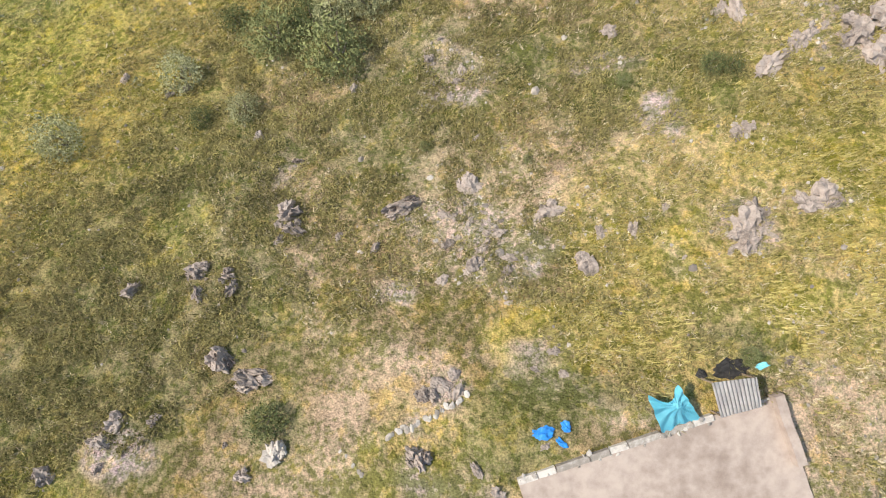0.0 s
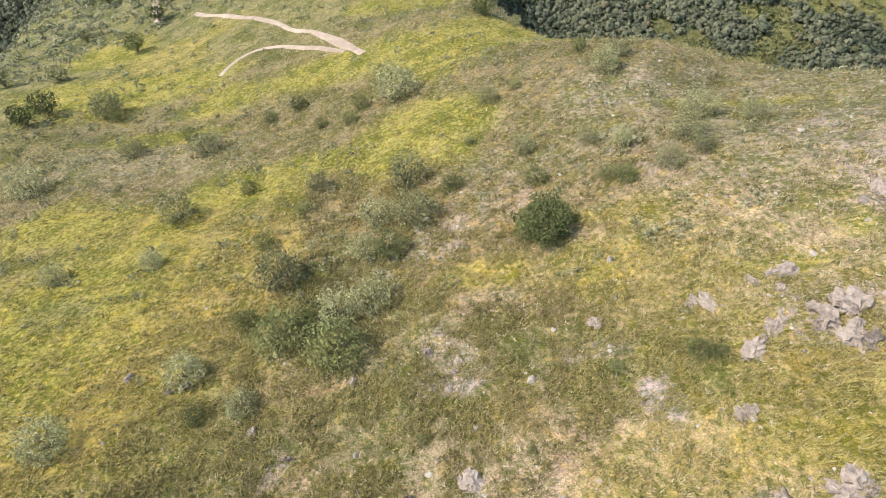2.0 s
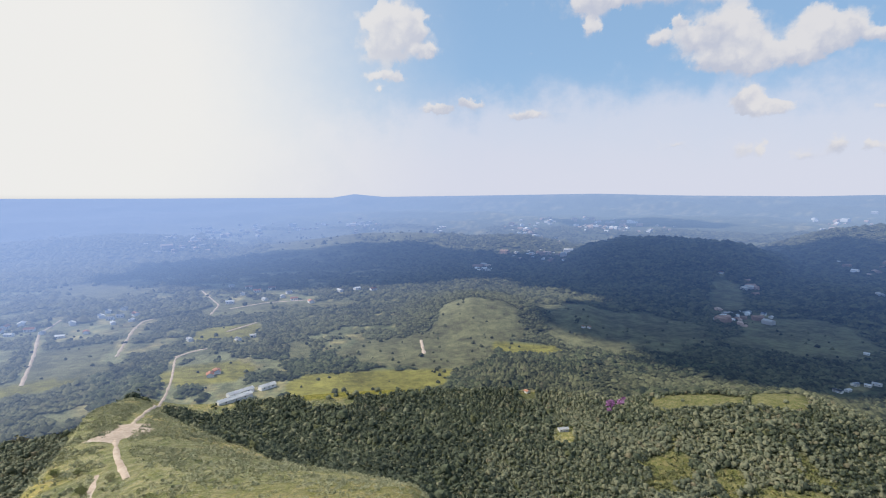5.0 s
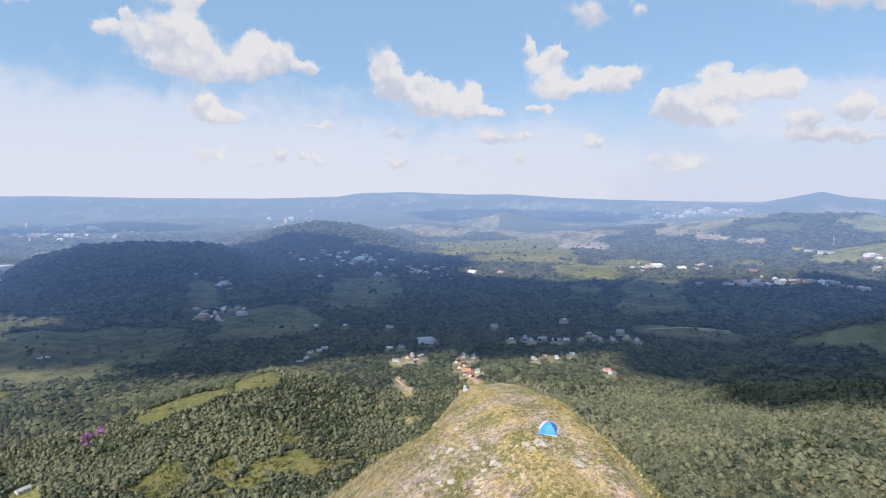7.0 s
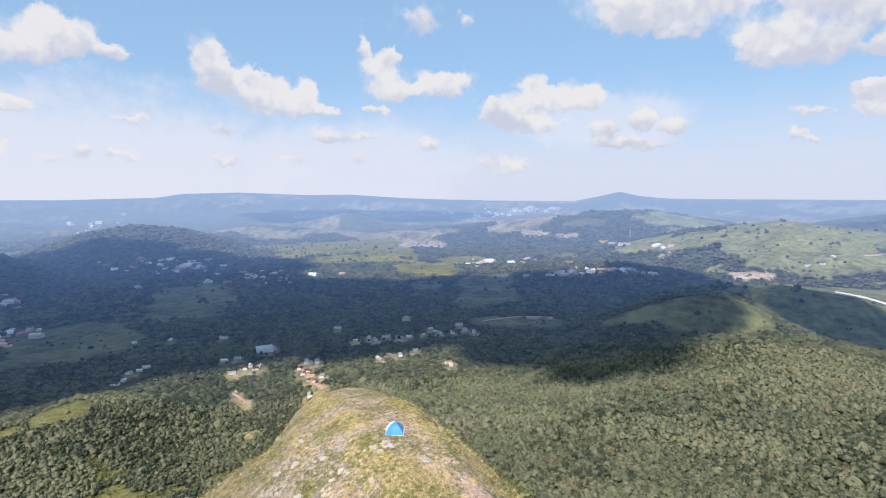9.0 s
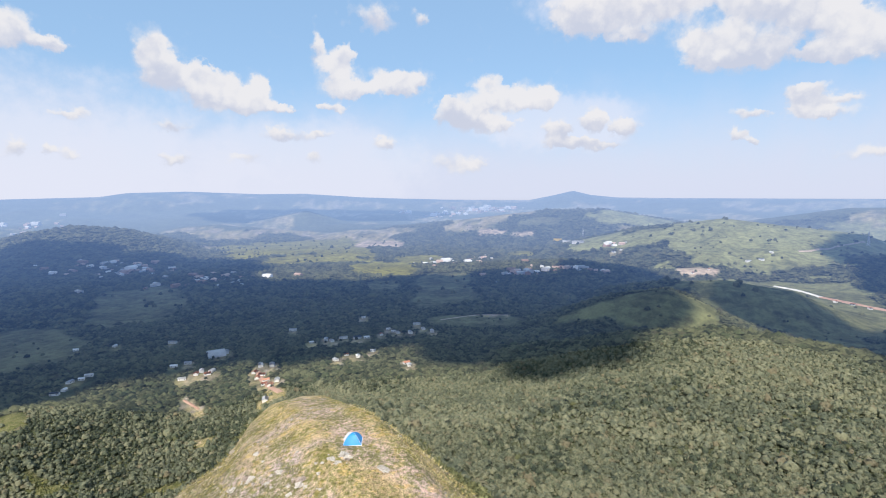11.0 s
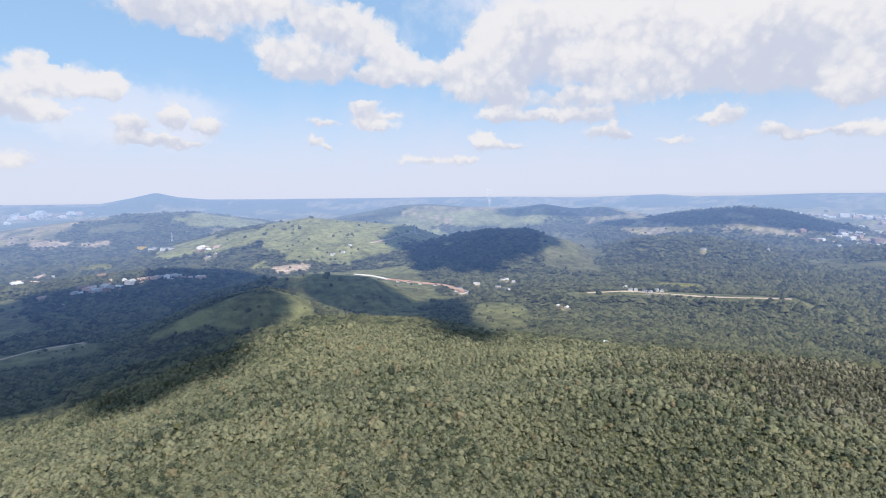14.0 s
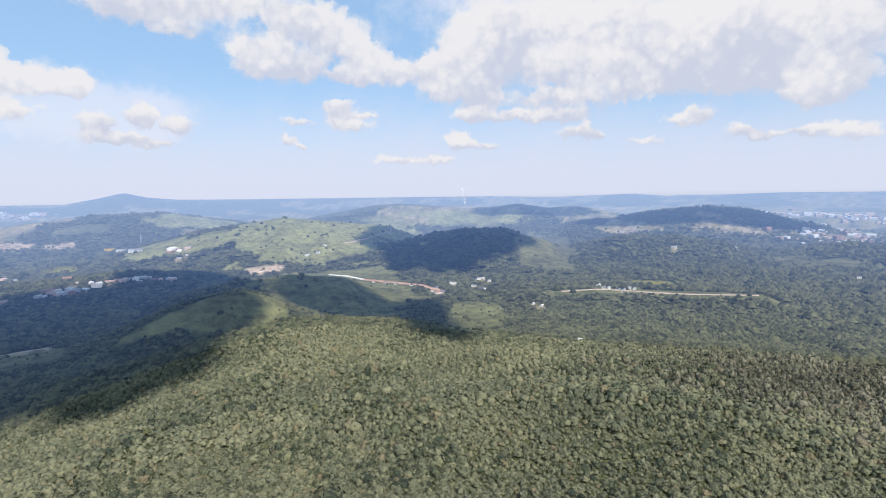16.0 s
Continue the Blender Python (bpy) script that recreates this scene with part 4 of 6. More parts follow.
def make_forest():
    fine = [leafy_crown(k, 14, 4, 0.25) for k in range(12)]
    coarse = [leafy_crown(20 + k, 6, 4, 0.28) for k in range(12)]
    blunt = [dome(50 + k, 5, 1, 0.3) for k in range(10)]
    for name, shapes, r0, r1, gap, mean, seed, material in (
            ("near_forest", fine, 55, 300, 2.2, 1.5, 1, CANOPY), ("slope_forest", coarse, 300, 560, 2.9, 1.9, 2, CANOPY),
            ("backdrop_slope_forest", blunt, 560, 1000, 3.9, 2.6, 5, FAR_CANOPY), ("backdrop_forest", blunt, 1000, 1650, 6.9, 4.2, 3, FAR_CANOPY),
            ("backdrop_woods", blunt, 1650, 2900, 13.0, 7.2, 4, FAR_CANOPY)):
        at = wooded_spots(r0, r1, gap, seed)
        rng = np.random.default_rng(seed + 50)
        size = mean * np.exp(rng.normal(0, 0.3, len(at))) * (0.7 + 0.6 * fbm(at[:, 0], at[:, 1], 50, 5))
        az, r = np.degrees(np.arctan2(at[:, 0], at[:, 1])), np.hypot(at[:, 0], at[:, 1])
        gum = (rng.uniform(0, 1, len(at)) < step(136, 160, az + (fbm(at[:, 0], at[:, 1], 60, 15) - 0.5) * 24) * step(320, 420, r)) & (r < 560)
        tall = 1 + 0.55 * step(141, 153, az) * step(320, 420, r) + 0.9 * step(9, 13, az) * step(24, 20, az) * step(500, 530, r) * step(700, 640, r)
        low = min(1, 5 / mean)
        lift = np.exp(rng.normal(0, 0.2, len(at)))
        at[:, 2] += size * (0.35 + 0.45 * lift * tall) * low
        squash = rng.uniform(0.65, 1.05, len(at)) * low ** 0.5 * tall
        # darker crowns: thick gully forest, and slopes where shaded sides are put into colour
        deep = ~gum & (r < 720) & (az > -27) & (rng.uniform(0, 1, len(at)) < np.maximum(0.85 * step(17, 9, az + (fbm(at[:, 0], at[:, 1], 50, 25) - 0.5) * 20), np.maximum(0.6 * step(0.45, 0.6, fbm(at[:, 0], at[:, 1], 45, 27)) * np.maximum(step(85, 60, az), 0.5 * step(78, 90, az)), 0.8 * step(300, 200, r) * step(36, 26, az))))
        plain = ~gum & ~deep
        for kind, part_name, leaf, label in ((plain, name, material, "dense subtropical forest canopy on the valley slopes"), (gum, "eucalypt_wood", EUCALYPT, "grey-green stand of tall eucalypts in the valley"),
                                             (deep, "gully_forest", DEEP_CANOPY if r0 < 500 else FAR_DEEP_CANOPY, "dark green gully and slope forest, partly darkened for shaded crown sides")):
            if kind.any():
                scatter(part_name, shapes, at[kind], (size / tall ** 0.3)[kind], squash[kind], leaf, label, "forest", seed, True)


make_forest()


def make_field_trees():
    """Single trees and hedges dotted over the fields."""
    rng = np.random.default_rng(77)
    for name, r0, r1, count, mean, material, seed in (("field_trees", 430, 560, 500, 2.4, CANOPY, 31), ("backdrop_trees", 560, 1000, 2600, 2.2, FAR_CANOPY, 33), ("backdrop_trees", 1000, 2700, 5200, 4.0, FAR_CANOPY, 32)):
        r, a = np.sqrt(rng.uniform(r0 ** 2, r1 ** 2, count)), np.radians(rng.uniform(-58, 170, count))
        x, y = r * np.sin(a), r * np.cos(a)
        keep = ~woods(x, y) & (fbm(x, y, 70, 55, 3) + rng.uniform(-0.2, 0.2, count) > 0.5)
        x, y = x[keep], y[keep]
        size = mean * np.exp(rng.normal(0, 0.3, len(x)))
        scatter(name, [dome(60 + k, 5, 2) for k in range(6)], np.stack([x, y, ground_z(x, y) + size * 0.5], -1), size, rng.uniform(0.8, 1.2, len(x)), material, "single trees dotted over valley fields", "trees", seed)


make_field_trees()

# ---- clouds that shade the valley ----
# bearing, range, half width, half depth of the shade that each casts on the ground
SHADES_NORTH = [(52.8, 1705, 268, 263), (45.4, 975, 204, 155), (42.1, 1945, 245, 164), (-4.8, 1533, 531, 288), (34.1, 1620, 442, 523), (27.3, 890, 140, 122), (52.6, 1323, 236, 399), (38.8, 742, 156, 83), (24.4, 1438, 332, 307), (38.4, 1257, 303, 347), (51.4, 1181, 210, 322), (41.5, 849, 214, 108), (64.2, 1119, 211, 247), (55.6, 794, 116, 91), (66.7, 754, 71, 72),
    (27.1, 3192, 469, 173)]
SHADES_EAST = [(73.2, 805, 101, 93), (65.4, 787, 82, 90), (77.1, 1135, 226, 180), (89.8, 1159, 304, 182), (82.6, 847, 97, 97), (92.2, 800, 176, 198), (83.7, 707, 59, 86), (95.2, 661, 90, 124), (91.6, 542, 39, 55), (98.8, 1409, 133, 98), (111.9, 1021, 85, 51), (116.1, 960, 70, 54), (122.8, 790, 58, 221), (125.8, 1909, 260, 486),
    (88.1, 830, 113, 211), (85.6, 710, 52, 96), (114.6, 970, 101, 44), (121.8, 787, 41, 182), (127.4, 1864, 195, 488), (134.5, 2906, 305, 138), (150.7, 2473, 441, 126), (68.7, 3710, 779, 329)]


def make_cloud(b, d, wide, deep, top=1500.0):
    x, y = polar(b, d)
    rise = top - float(ground_z(x, y))
    bm = bmesh.new()
    bmesh.ops.create_icosphere(bm, subdivisions=4, radius=1.0)
    for v in bm.verts:
        p = v.co * 1.6 + Vector((b, d * 0.01, 0))
        k = noise.noise(p) * 0.35 + noise.noise(p * 2.7) * 0.2 + noise.noise(p * 6.1) * 0.1
        v.co *= 1 + k
        v.co = Vector((v.co.x * wide, v.co.y * deep, v.co.z * (130 if v.co.z > 0 else 35)))
    me = bpy.data.meshes.new("cloud")
    bm.to_mesh(me)
    bm.free()
    me.polygons.foreach_set("use_smooth", np.full(len(me.polygons), True))
    me.materials.append(CLOUD)
    ob = tagged(new("cloud", me), "white cumulus cloud high above the valley", "cloud", "cumulus clouds")
    reach = rise / math.tan(radians(SUN_EL))
    ob.matrix_world = pose(x + reach * math.sin(radians(SUN_AZ)), y + reach * math.cos(radians(SUN_AZ)), top, 0, 0, -b)
    return ob


for row in SHADES_NORTH + SHADES_EAST:
    make_cloud(*row)

# ---- plants and stones of the near slope ----
def part(name, data, material, parent, label=""):
    """One mesh object under a thing or a part; data is a bmesh or a mesh."""
    if isinstance(data, bmesh.types.BMesh):
        me = bpy.data.meshes.new(name)
        data.to_mesh(me)
        data.free()
        me.materials.append(material)
        data = me
    ob = new(name, data)
    ob.parent = parent
    if label:
        ob["label"] = label
    return ob


def tri_mesh(name, co, tri, material, smooth=False):
    me = bpy.data.meshes.new(name)
    fill_mesh(me, co, tri, smooth)
    me.materials.append(material)
    return me


def tuft(seed, blades, spread, lean):
    """A tuft of bent blades, about one unit high."""
    rng = np.random.default_rng(seed)
    co, tri = [], []
    for k in range(blades):
        a = rng.uniform(0, 2 * np.pi)
        h, out, w = rng.uniform(0.55, 1.0), rng.uniform(0.2, 1.0) * spread, rng.uniform(0.026, 0.055)
        d = np.array([np.cos(a), np.sin(a), 0])
        side = np.array([-d[1], d[0], 0]) * w
        root = d * rng.uniform(0, 0.15)
        mid = root + d * out * 0.4 + np.array([lean * 0.3, 0, h * 0.65])
        tip = root + d * out + np.array([lean, 0, h * rng.uniform(0.55, 1.0)])
        b = len(co)
        co += [root - side * 1.3, root + side * 1.3, tip * 0.75 + mid * 0.25]
        tri.append((b, b + 1, b + 2))
    return np.array(co), np.array(tri)


def leaf_lump(seed, leaves, size, flat=0.8, inner=0.55):
    """Leaves strewn over and within an uneven rounded crown of unit radius."""
    rng = np.random.default_rng(seed)
    v = rng.normal(0, 1, (leaves, 3))
    v /= np.linalg.norm(v, axis=1)[:, None]
    bumps = np.array([1 + 0.55 * noise.noise(Vector(p) * 1.9 + Vector((seed * 5.1, 0, 0))) for p in v])
    v = v * (bumps * rng.uniform(inner, 1.0, leaves) ** 0.6)[:, None]
    v[:, 2] *= flat
    a, b = rng.normal(0, 1, (leaves, 3)), rng.normal(0, 1, (leaves, 3))
    a /= np.linalg.norm(a, axis=1)[:, None]
    b /= np.linalg.norm(b, axis=1)[:, None]
    s = size * rng.uniform(0.6, 1.4, leaves)[:, None]
    co = np.stack([v - a * s, v + b * s * 1.4, v + a * s], 1).reshape(-1, 3)
    return co, np.arange(leaves * 3).reshape(-1, 3)


def stone(seed, level, rough=0.45, flat=0.6):
    co, tri = lumps(seed + 70, level, rough, flat)
    cut = np.round(co * 2.2 + 0.3 * np.sin(co[:, [1, 2, 0]] * 3 + seed)) / 2.2
    return co * 0.55 + cut * 0.45, tri


def strewn(r0, r1, per_m2, seed, low=-125, high=150):
    rng = np.random.default_rng(seed)
    n = int(per_m2 * math.pi * (r1 ** 2 - r0 ** 2) * (high - low) / 360)
    r, a = np.sqrt(rng.uniform(r0 ** 2, r1 ** 2, n)), np.radians(rng.uniform(low, high, n))
    return r * np.sin(a), r * np.cos(a), rng.uniform(0, 1, n), rng


def off_limits(x, y):
    """The terrace, the tents and the trodden path stay bare."""
    u, v = (x - 11.6) * 0.947 + (y + 9.6) * 0.321, (x - 11.6) * -0.321 + (y + 9.6) * 0.947
    slab = (np.abs(u) < 6.1) & (v < 2.0) & (v > -4)
    shelter = np.hypot(x - 12.2, y + 6.0) < 1.7
    return slab | shelter | (np.hypot(x - 47.4, y - 16.2) < 1.7) | (line_gap(x, y, CREST_PATH) + (value_noise(x, y, 1.3, 8) - 0.5) * 1.6 < 1.15) | (line_gap(x, y, PATH_A) < 1.6) | (line_gap(x, y, PATH_B) < 1.2)




def make_undergrowth():
    straw = [tuft(k, 7, 0.9, 0.3) for k in range(8)]
    gold = [tuft(30 + k, 7, 0.5, 1.0) for k in range(8)]
    herb = [leaf_lump(60 + k, 13, 0.15, 0.55, 0.25) for k in range(8)]
    herb = [(np.concatenate([co, tuft(160 + k, 3, 0.9, 0.2)[0] * 1.1]), np.concatenate([tri, tuft(160 + k, 3, 0.9, 0.2)[1] + len(co)])) for k, (co, tri) in enumerate(herb)]
    pebble = [stone(k, 1) for k in range(6)]
    bins = {"straw_tufts": [], "golden_grass": [], "low_herbs": [], "loose_stones": []}
    for r0, r1, dense, seed, scale, low, high in ((0, 29, 36.0, 3, 0.75, -120, 125), (29, 40, 9.0, 6, 0.95, -95, 130), (40, 64, 4.8, 4, 0.8, -70, 120), (64, 92, 1.8, 5, 0.95, -70, 60)):
        x, y, pick, rng = strewn(r0, r1, dense, seed, low, high)
        yellow, lime, green, rock, dry = near_masks(x, y)
        s, n = crest_place(x, y)
        ok = ~off_limits(x, y) & ~woods(x, y) & (y > -16)
        clump = fbm(x, y, 1.1, 33, 2)
        w = {"straw_tufts": 0.22 + 1.1 * dry * (1 - yellow * 0.6), "golden_grass": 0.10 + 1.4 * yellow + 1.3 * lime, "low_herbs": (0.9 + 2.6 * green * (1 - dry * 0.4)) * (1 - 0.6 * yellow), "loose_stones": 0.02 + 0.6 * rock + 0.10 * dry}
        total = sum(w.values())
        lower = 0.0
        for name in bins:
            upper = lower + w[name] / total
            m = ok & (pick >= lower) & (pick < upper) & ((clump > (0.45 if name == "low_herbs" else 0.36)) | (name == "loose_stones"))
            lower = upper
            at = np.stack([x[m], y[m], ground_z(x[m], y[m])], -1)
            size = rng.uniform(0.6, 1.3, len(at)) * {"straw_tufts": 0.46, "golden_grass": 0.5, "low_herbs": 0.52, "loose_stones": 0.085}[name] * scale
            if name == "loose_stones":
                size *= np.exp(rng.normal(0, 0.45, len(at))) * (1 + 0.4 * step(24, 34, s[m]))
            bins[name].append((at, size))
    for name, shapes, material, label, category in (
            ("straw_tufts", straw, STRAW_BLADE, "bleached tussocks of dry grass on the slope", "dry grass"), ("golden_grass", gold, GOLD_BLADE, "golden yellow grass bent by wind on the slope", "grass"),
            ("low_herbs", herb, HERB_LEAF, "low olive green herbs and dwarf shrubs on the slope", "herbs"), ("loose_stones", pebble, PALE_ROCK, "pale loose stones lying among the grass", "stones")):
        at = np.concatenate([a for a, _ in bins[name]])
        size = np.concatenate([b for _, b in bins[name]])
        rng = np.random.default_rng(7)
        at[:, 2] += {"low_herbs": 0.25, "loose_stones": 0.15}.get(name, 0) * size - 0.03
        high = crest_place(at[:, 0], at[:, 1])[0] > 26 if name == "golden_grass" else np.zeros(len(at), bool)
        scatter(name, shapes, at[~high], size[~high], rng.uniform(0.75, 1.2, np.sum(~high)), material, label, category, 8, False, 0.15 if name == "golden_grass" else None)
        if high.any():
            scatter("crest_grass", shapes, at[high], size[high] * 0.92, rng.uniform(0.75, 1.2, np.sum(high)), CREST_BLADE, "tall pale golden grass along the crest", "grass", 9, False, -0.9)


def make_scrub():
    """Grey-green scrub over the lower slope and the spur."""
    x, y, pick, rng = strewn(70, 540, 0.2, 12, -60, 20)
    r = np.hypot(x, y)
    lime = patch(x, y, LIME, grain=12)
    dense = step(0.34, 0.55, fbm(x, y, 26, 44, 4)) * step(60, 150, r) + 0.1
    keep = (pick < dense * (1 - lime * 0.85)) & ~woods(x, y) & (line_gap(x, y, SPUR_ROAD) > 5) & (line_gap(x, y, PATH_A) > 3) & (line_gap(x, y, PATH_B) > 3)
    x, y = x[keep], y[keep]
    size = rng.uniform(0.4, 1.05, len(x)) * (0.7 + 0.8 * step(80, 220, np.hypot(x, y)))
    shapes = [leaf_lump(90 + k, 24, 0.34, 0.6, 0.4) for k in range(6)]
    at = np.stack([x, y, ground_z(x, y) + size * 0.3], -1)
    scatter("scrub", shapes, at, size, rng.uniform(0.7, 1.1, len(x)), SCRUB, "low grey-green scrub covering the mountain spur", "scrub", 13)


def make_low_bushes():
    """Knee-high grey-green bushes strewn over the open slope."""
    x, y, pick, rng = strewn(20, 105, 0.22, 22, -68, 48)
    keep = (pick < 0.15 + 0.85 * step(0.42, 0.6, fbm(x, y, 14, 46, 3))) & ~woods(x, y) & ~off_limits(x, y)
    x, y = x[keep], y[keep]
    size = rng.uniform(0.22, 0.7, len(x)) * np.exp(rng.normal(0, 0.2, len(x)))
    scatter("low_bushes", [leaf_lump(230 + k, 42, 0.2, 0.75, 0.35) for k in range(6)], np.stack([x, y, ground_z(x, y) + size * 0.4], -1), size, rng.uniform(0.8, 1.2, len(x)), SCRUB, "knee-high grey-green bushes strewn over the dry slope", "bushes", 23)


def make_green_scrub():
    """Bushes over the open slope north of the crest."""
    x, y, pick, rng = strewn(66, 500, 0.2, 14, 12, 64)
    u, v, chance, _ = strewn(18, 110, 0.4, 16, 40, 165)
    s, n = crest_place(u, v)
    flank = (n < -9) & (n > -27) & (s > 12) & (s < 96) & (chance < 0.3 + step(-11, -18, n))
    keep = (pick < 0.25 + 0.75 * step(0.36, 0.56, fbm(x, y, 22, 45, 4))) & ~woods(x, y) & (glades(x, y) > 0.01)
    x, y, u, v = x[keep], y[keep], u[flank], v[flank]
    small = np.random.default_rng(17).uniform(0.35, 1.1, len(u))
    scatter("flank_scrub", [leaf_lump(210 + k, 46, 0.26, 0.8, 0.4) for k in range(6)], np.stack([u, v, ground_z(u, v) + small * 0.35], -1), small, np.full(len(u), 1.0), GREEN_SCRUB, "dark olive bushes on the steep flank below the crest", "scrub", 18)
    size = rng.uniform(0.6, 1.7, len(x)) * np.exp(rng.normal(0, 0.2, len(x)))
    at = np.stack([x, y, ground_z(x, y) + size * 0.35], -1)
    scatter("green_scrub", [leaf_lump(190 + k, 20, 0.46, 0.8, 0.4) for k in range(6)], at, size, rng.uniform(0.8, 1.2, len(x)), GREEN_SCRUB, "olive green bushes on the open lower slope", "scrub", 15)


PATH_A = [(-56.5, 118.7), (-44.0, 108.9), (-32.8, 99.0), (-23.3, 89.7), (-15.7, 78.7), (-10.9, 72.2)]
PATH_B = [(-14.0, 74.3), (-18.7, 78.3), (-26.5, 84.4), (-32.8, 86.6), (-36.4, 83.9), (-37.5, 78.0)]
make_undergrowth()
make_scrub()
make_low_bushes()
make_green_scrub()

# shrubs: x, y, radius
GREY_SHRUBS = [(-13.6, 23.7, 2.2), (-5.1, 19.4, 1.8), (-1.8, 29.2, 2.2), (-5.4, 29.6, 2.0), (-27.9, 35.5, 2.1), (-27.2, 27.4, 1.3), (-18.3, 13.9, 1.7), (-36.8, 26.4, 1.4), (-31.0, 52.1, 2.3),
               (-2.8, 35.9, 2.2), (-12.9, 38.5, 1.3), (-6.1, 25.4, 1.5), (-25.6, 8.8, 1.7), (-52.8, 45.8, 2.6), (-54.0, 69.2, 2.9), (-4.9, 56.4, 3.0), (21.6, 32.9, 1.5), (24.3, 36.9, 1.8),
               (28.1, 34.7, 1.2), (8.8, 36.8, 1.2), (14.2, 35.5, 1.1), (16.9, 33.8, 1.1), (-42.8, 54.0, 1.8), (6.2, 48.0, 1.3), (22.1, 30.3, 1.0), (19.3, 29.5, 1.3), (-7.8, 18.6, 1.8), (19.2, 48.9, 1.8),
               (-13.4, 11.0, 1.2), (21.6, 52, 1.2)]
GREEN_SHRUBS = [(-12.0, 16.9, 2.2), (-7.2, 15.0, 2.3), (-9.5, 18.2, 1.6), (-15.3, 18.7, 1.2), (-16.4, 28.7, 1.1), (8.9, 30.8, 1.2), (15.8, 28.6, 1.0), (14.7, 29.4, 0.9), (-21.1, 39.5, 1.0), (-16.2, 10.3, 0.9),
                (1.7, 32.9, 1.1), (-23.2, 57.7, 1.1), (-10.8, 51.9, 1.2), (-4.0, 25.2, 1.5), (9.6, 49.6, 0.8), (-35.9, 57.9, 1.1), (-13.9, 34.0, 0.8), (-14.8, 52.6, 0.9), (-19.3, 59.7, 1.3), (-9.4, 54.6, 1.1),
                (3.8, 40.2, 0.7), (17.7, 55, 1.0), (7.9, 78.2, 1.6), (15.0, 11.4, 0.8), (16.0, 11.2, 0.6), (-1.0, 7.7, 0.4), (5.1, 6.5, 0.35), (10.7, 11.2, 0.5), (-8.9, -7.6, 1.1), (14.2, -3.9, 0.5)]
SPUR_TREES = [(-127.8, 220.5, 2.6), (-59.9, 142.9, 3.1), (-90.7, 187.1, 2.2), (-66.0, 119.5, 2.7), (-63.9, 101.1, 2.8), (-87.5, 137.8, 2.7), (-69.8, 131.4, 3.2), (-67.2, 141.6, 3.4), (-72.7, 86.4, 2.7),
              (-82.8, 114.2, 2.0), (-66.6, 66.5, 2.5), (-65.0, 70.3, 3.0), (-114.3, 211.9, 2.0), (-38.9, 120.8, 1.8), (-47.7, 124.6, 2.1), (8.2, 77.6, 2.1), (12.9, 73.4, 1.3), (-7.5, 94.0, 1.4), (-84.3, 86.6, 2.9),
              (-96.7, 180.2, 2.6), (-31.0, 53.7, 1.2), (-43.3, 56.1, 1.1), (-51.7, 66.9, 1.5)]
GREY_LEAF = mottled("grey_green_leaves", (0.18, 0.175, 0.085), (0.46, 0.445, 0.235), 3.0, 0.8, 0.0, 0.01, 0.4, 0.5)
GREEN_LEAF = mottled("dark_green_leaves", (0.085, 0.10, 0.035), (0.28, 0.29, 0.115), 3.0, 0.7, 0.0, 0.01, 0.4, 0.5)
EVERGREEN_LEAF = mottled("evergreen_leaves", (0.05, 0.062, 0.022), (0.20, 0.215, 0.08), 3.0, 0.7, 0.0, 0.01, 0.4)
BARK = mottled("grey_bark", (0.12, 0.09, 0.065), (0.34, 0.28, 0.22), 6.0, 0.9, 0.6, 0.02)


def limb_bmesh(lines, r0, r1, sides=5):
    """Tapered limbs along lines of points, in one bmesh."""
    bm = bmesh.new()
    for line in lines:
        rings = []
        for k, p in enumerate(line):
            p = Vector(p)
            way = (Vector(line[min(k + 1, len(line) - 1)]) - Vector(line[max(k - 1, 0)])).normalized()
            a = way.orthogonal().normalized()
            b = way.cross(a)
            rad = r0 + (r1 - r0) * k / (len(line) - 1)
            rings.append([bm.verts.new(p + (a * math.cos(t) + b * math.sin(t)) * rad) for t in [2 * math.pi * i / sides for i in range(sides)]])
        for lo, hi in zip(rings, rings[1:]):
            for i in range(sides):
                bm.faces.new((lo[i], lo[(i + 1) % sides], hi[(i + 1) % sides], hi[i]))
        bm.faces.new(rings[-1])
    return bm


def plant_model(name, seed, leaf, leaves, leaf_size, trunk_height, label, category, group, flat=0.8):
    """A shrub or tree of unit crown radius: stems that fork, and a loose crown of leaves."""
    rng = random.Random(seed)
    root = new(name)
    stems = []
    for k in range(4):
        a = k * 1.57 + rng.uniform(-0.5, 0.5)
        out = rng.uniform(0.2, 0.6)
        foot = (0.05 * math.cos(a), 0.05 * math.sin(a), -0.1)
        stems.append([foot, (out * 0.35 * math.cos(a), out * 0.35 * math.sin(a), trunk_height * 0.8), (out * math.cos(a), out * math.sin(a), trunk_height + flat * 0.9)])
    part("trunk", limb_bmesh(stems, 0.06, 0.02), BARK, root)
    co, tri = leaf_lump(seed, leaves, leaf_size, flat, 0.35)
    co[:, 2] += trunk_height + flat * 0.8
    part("crown", tri_mesh("crown", co, tri, leaf), leaf, root)
    return tagged(root, label, category, group)


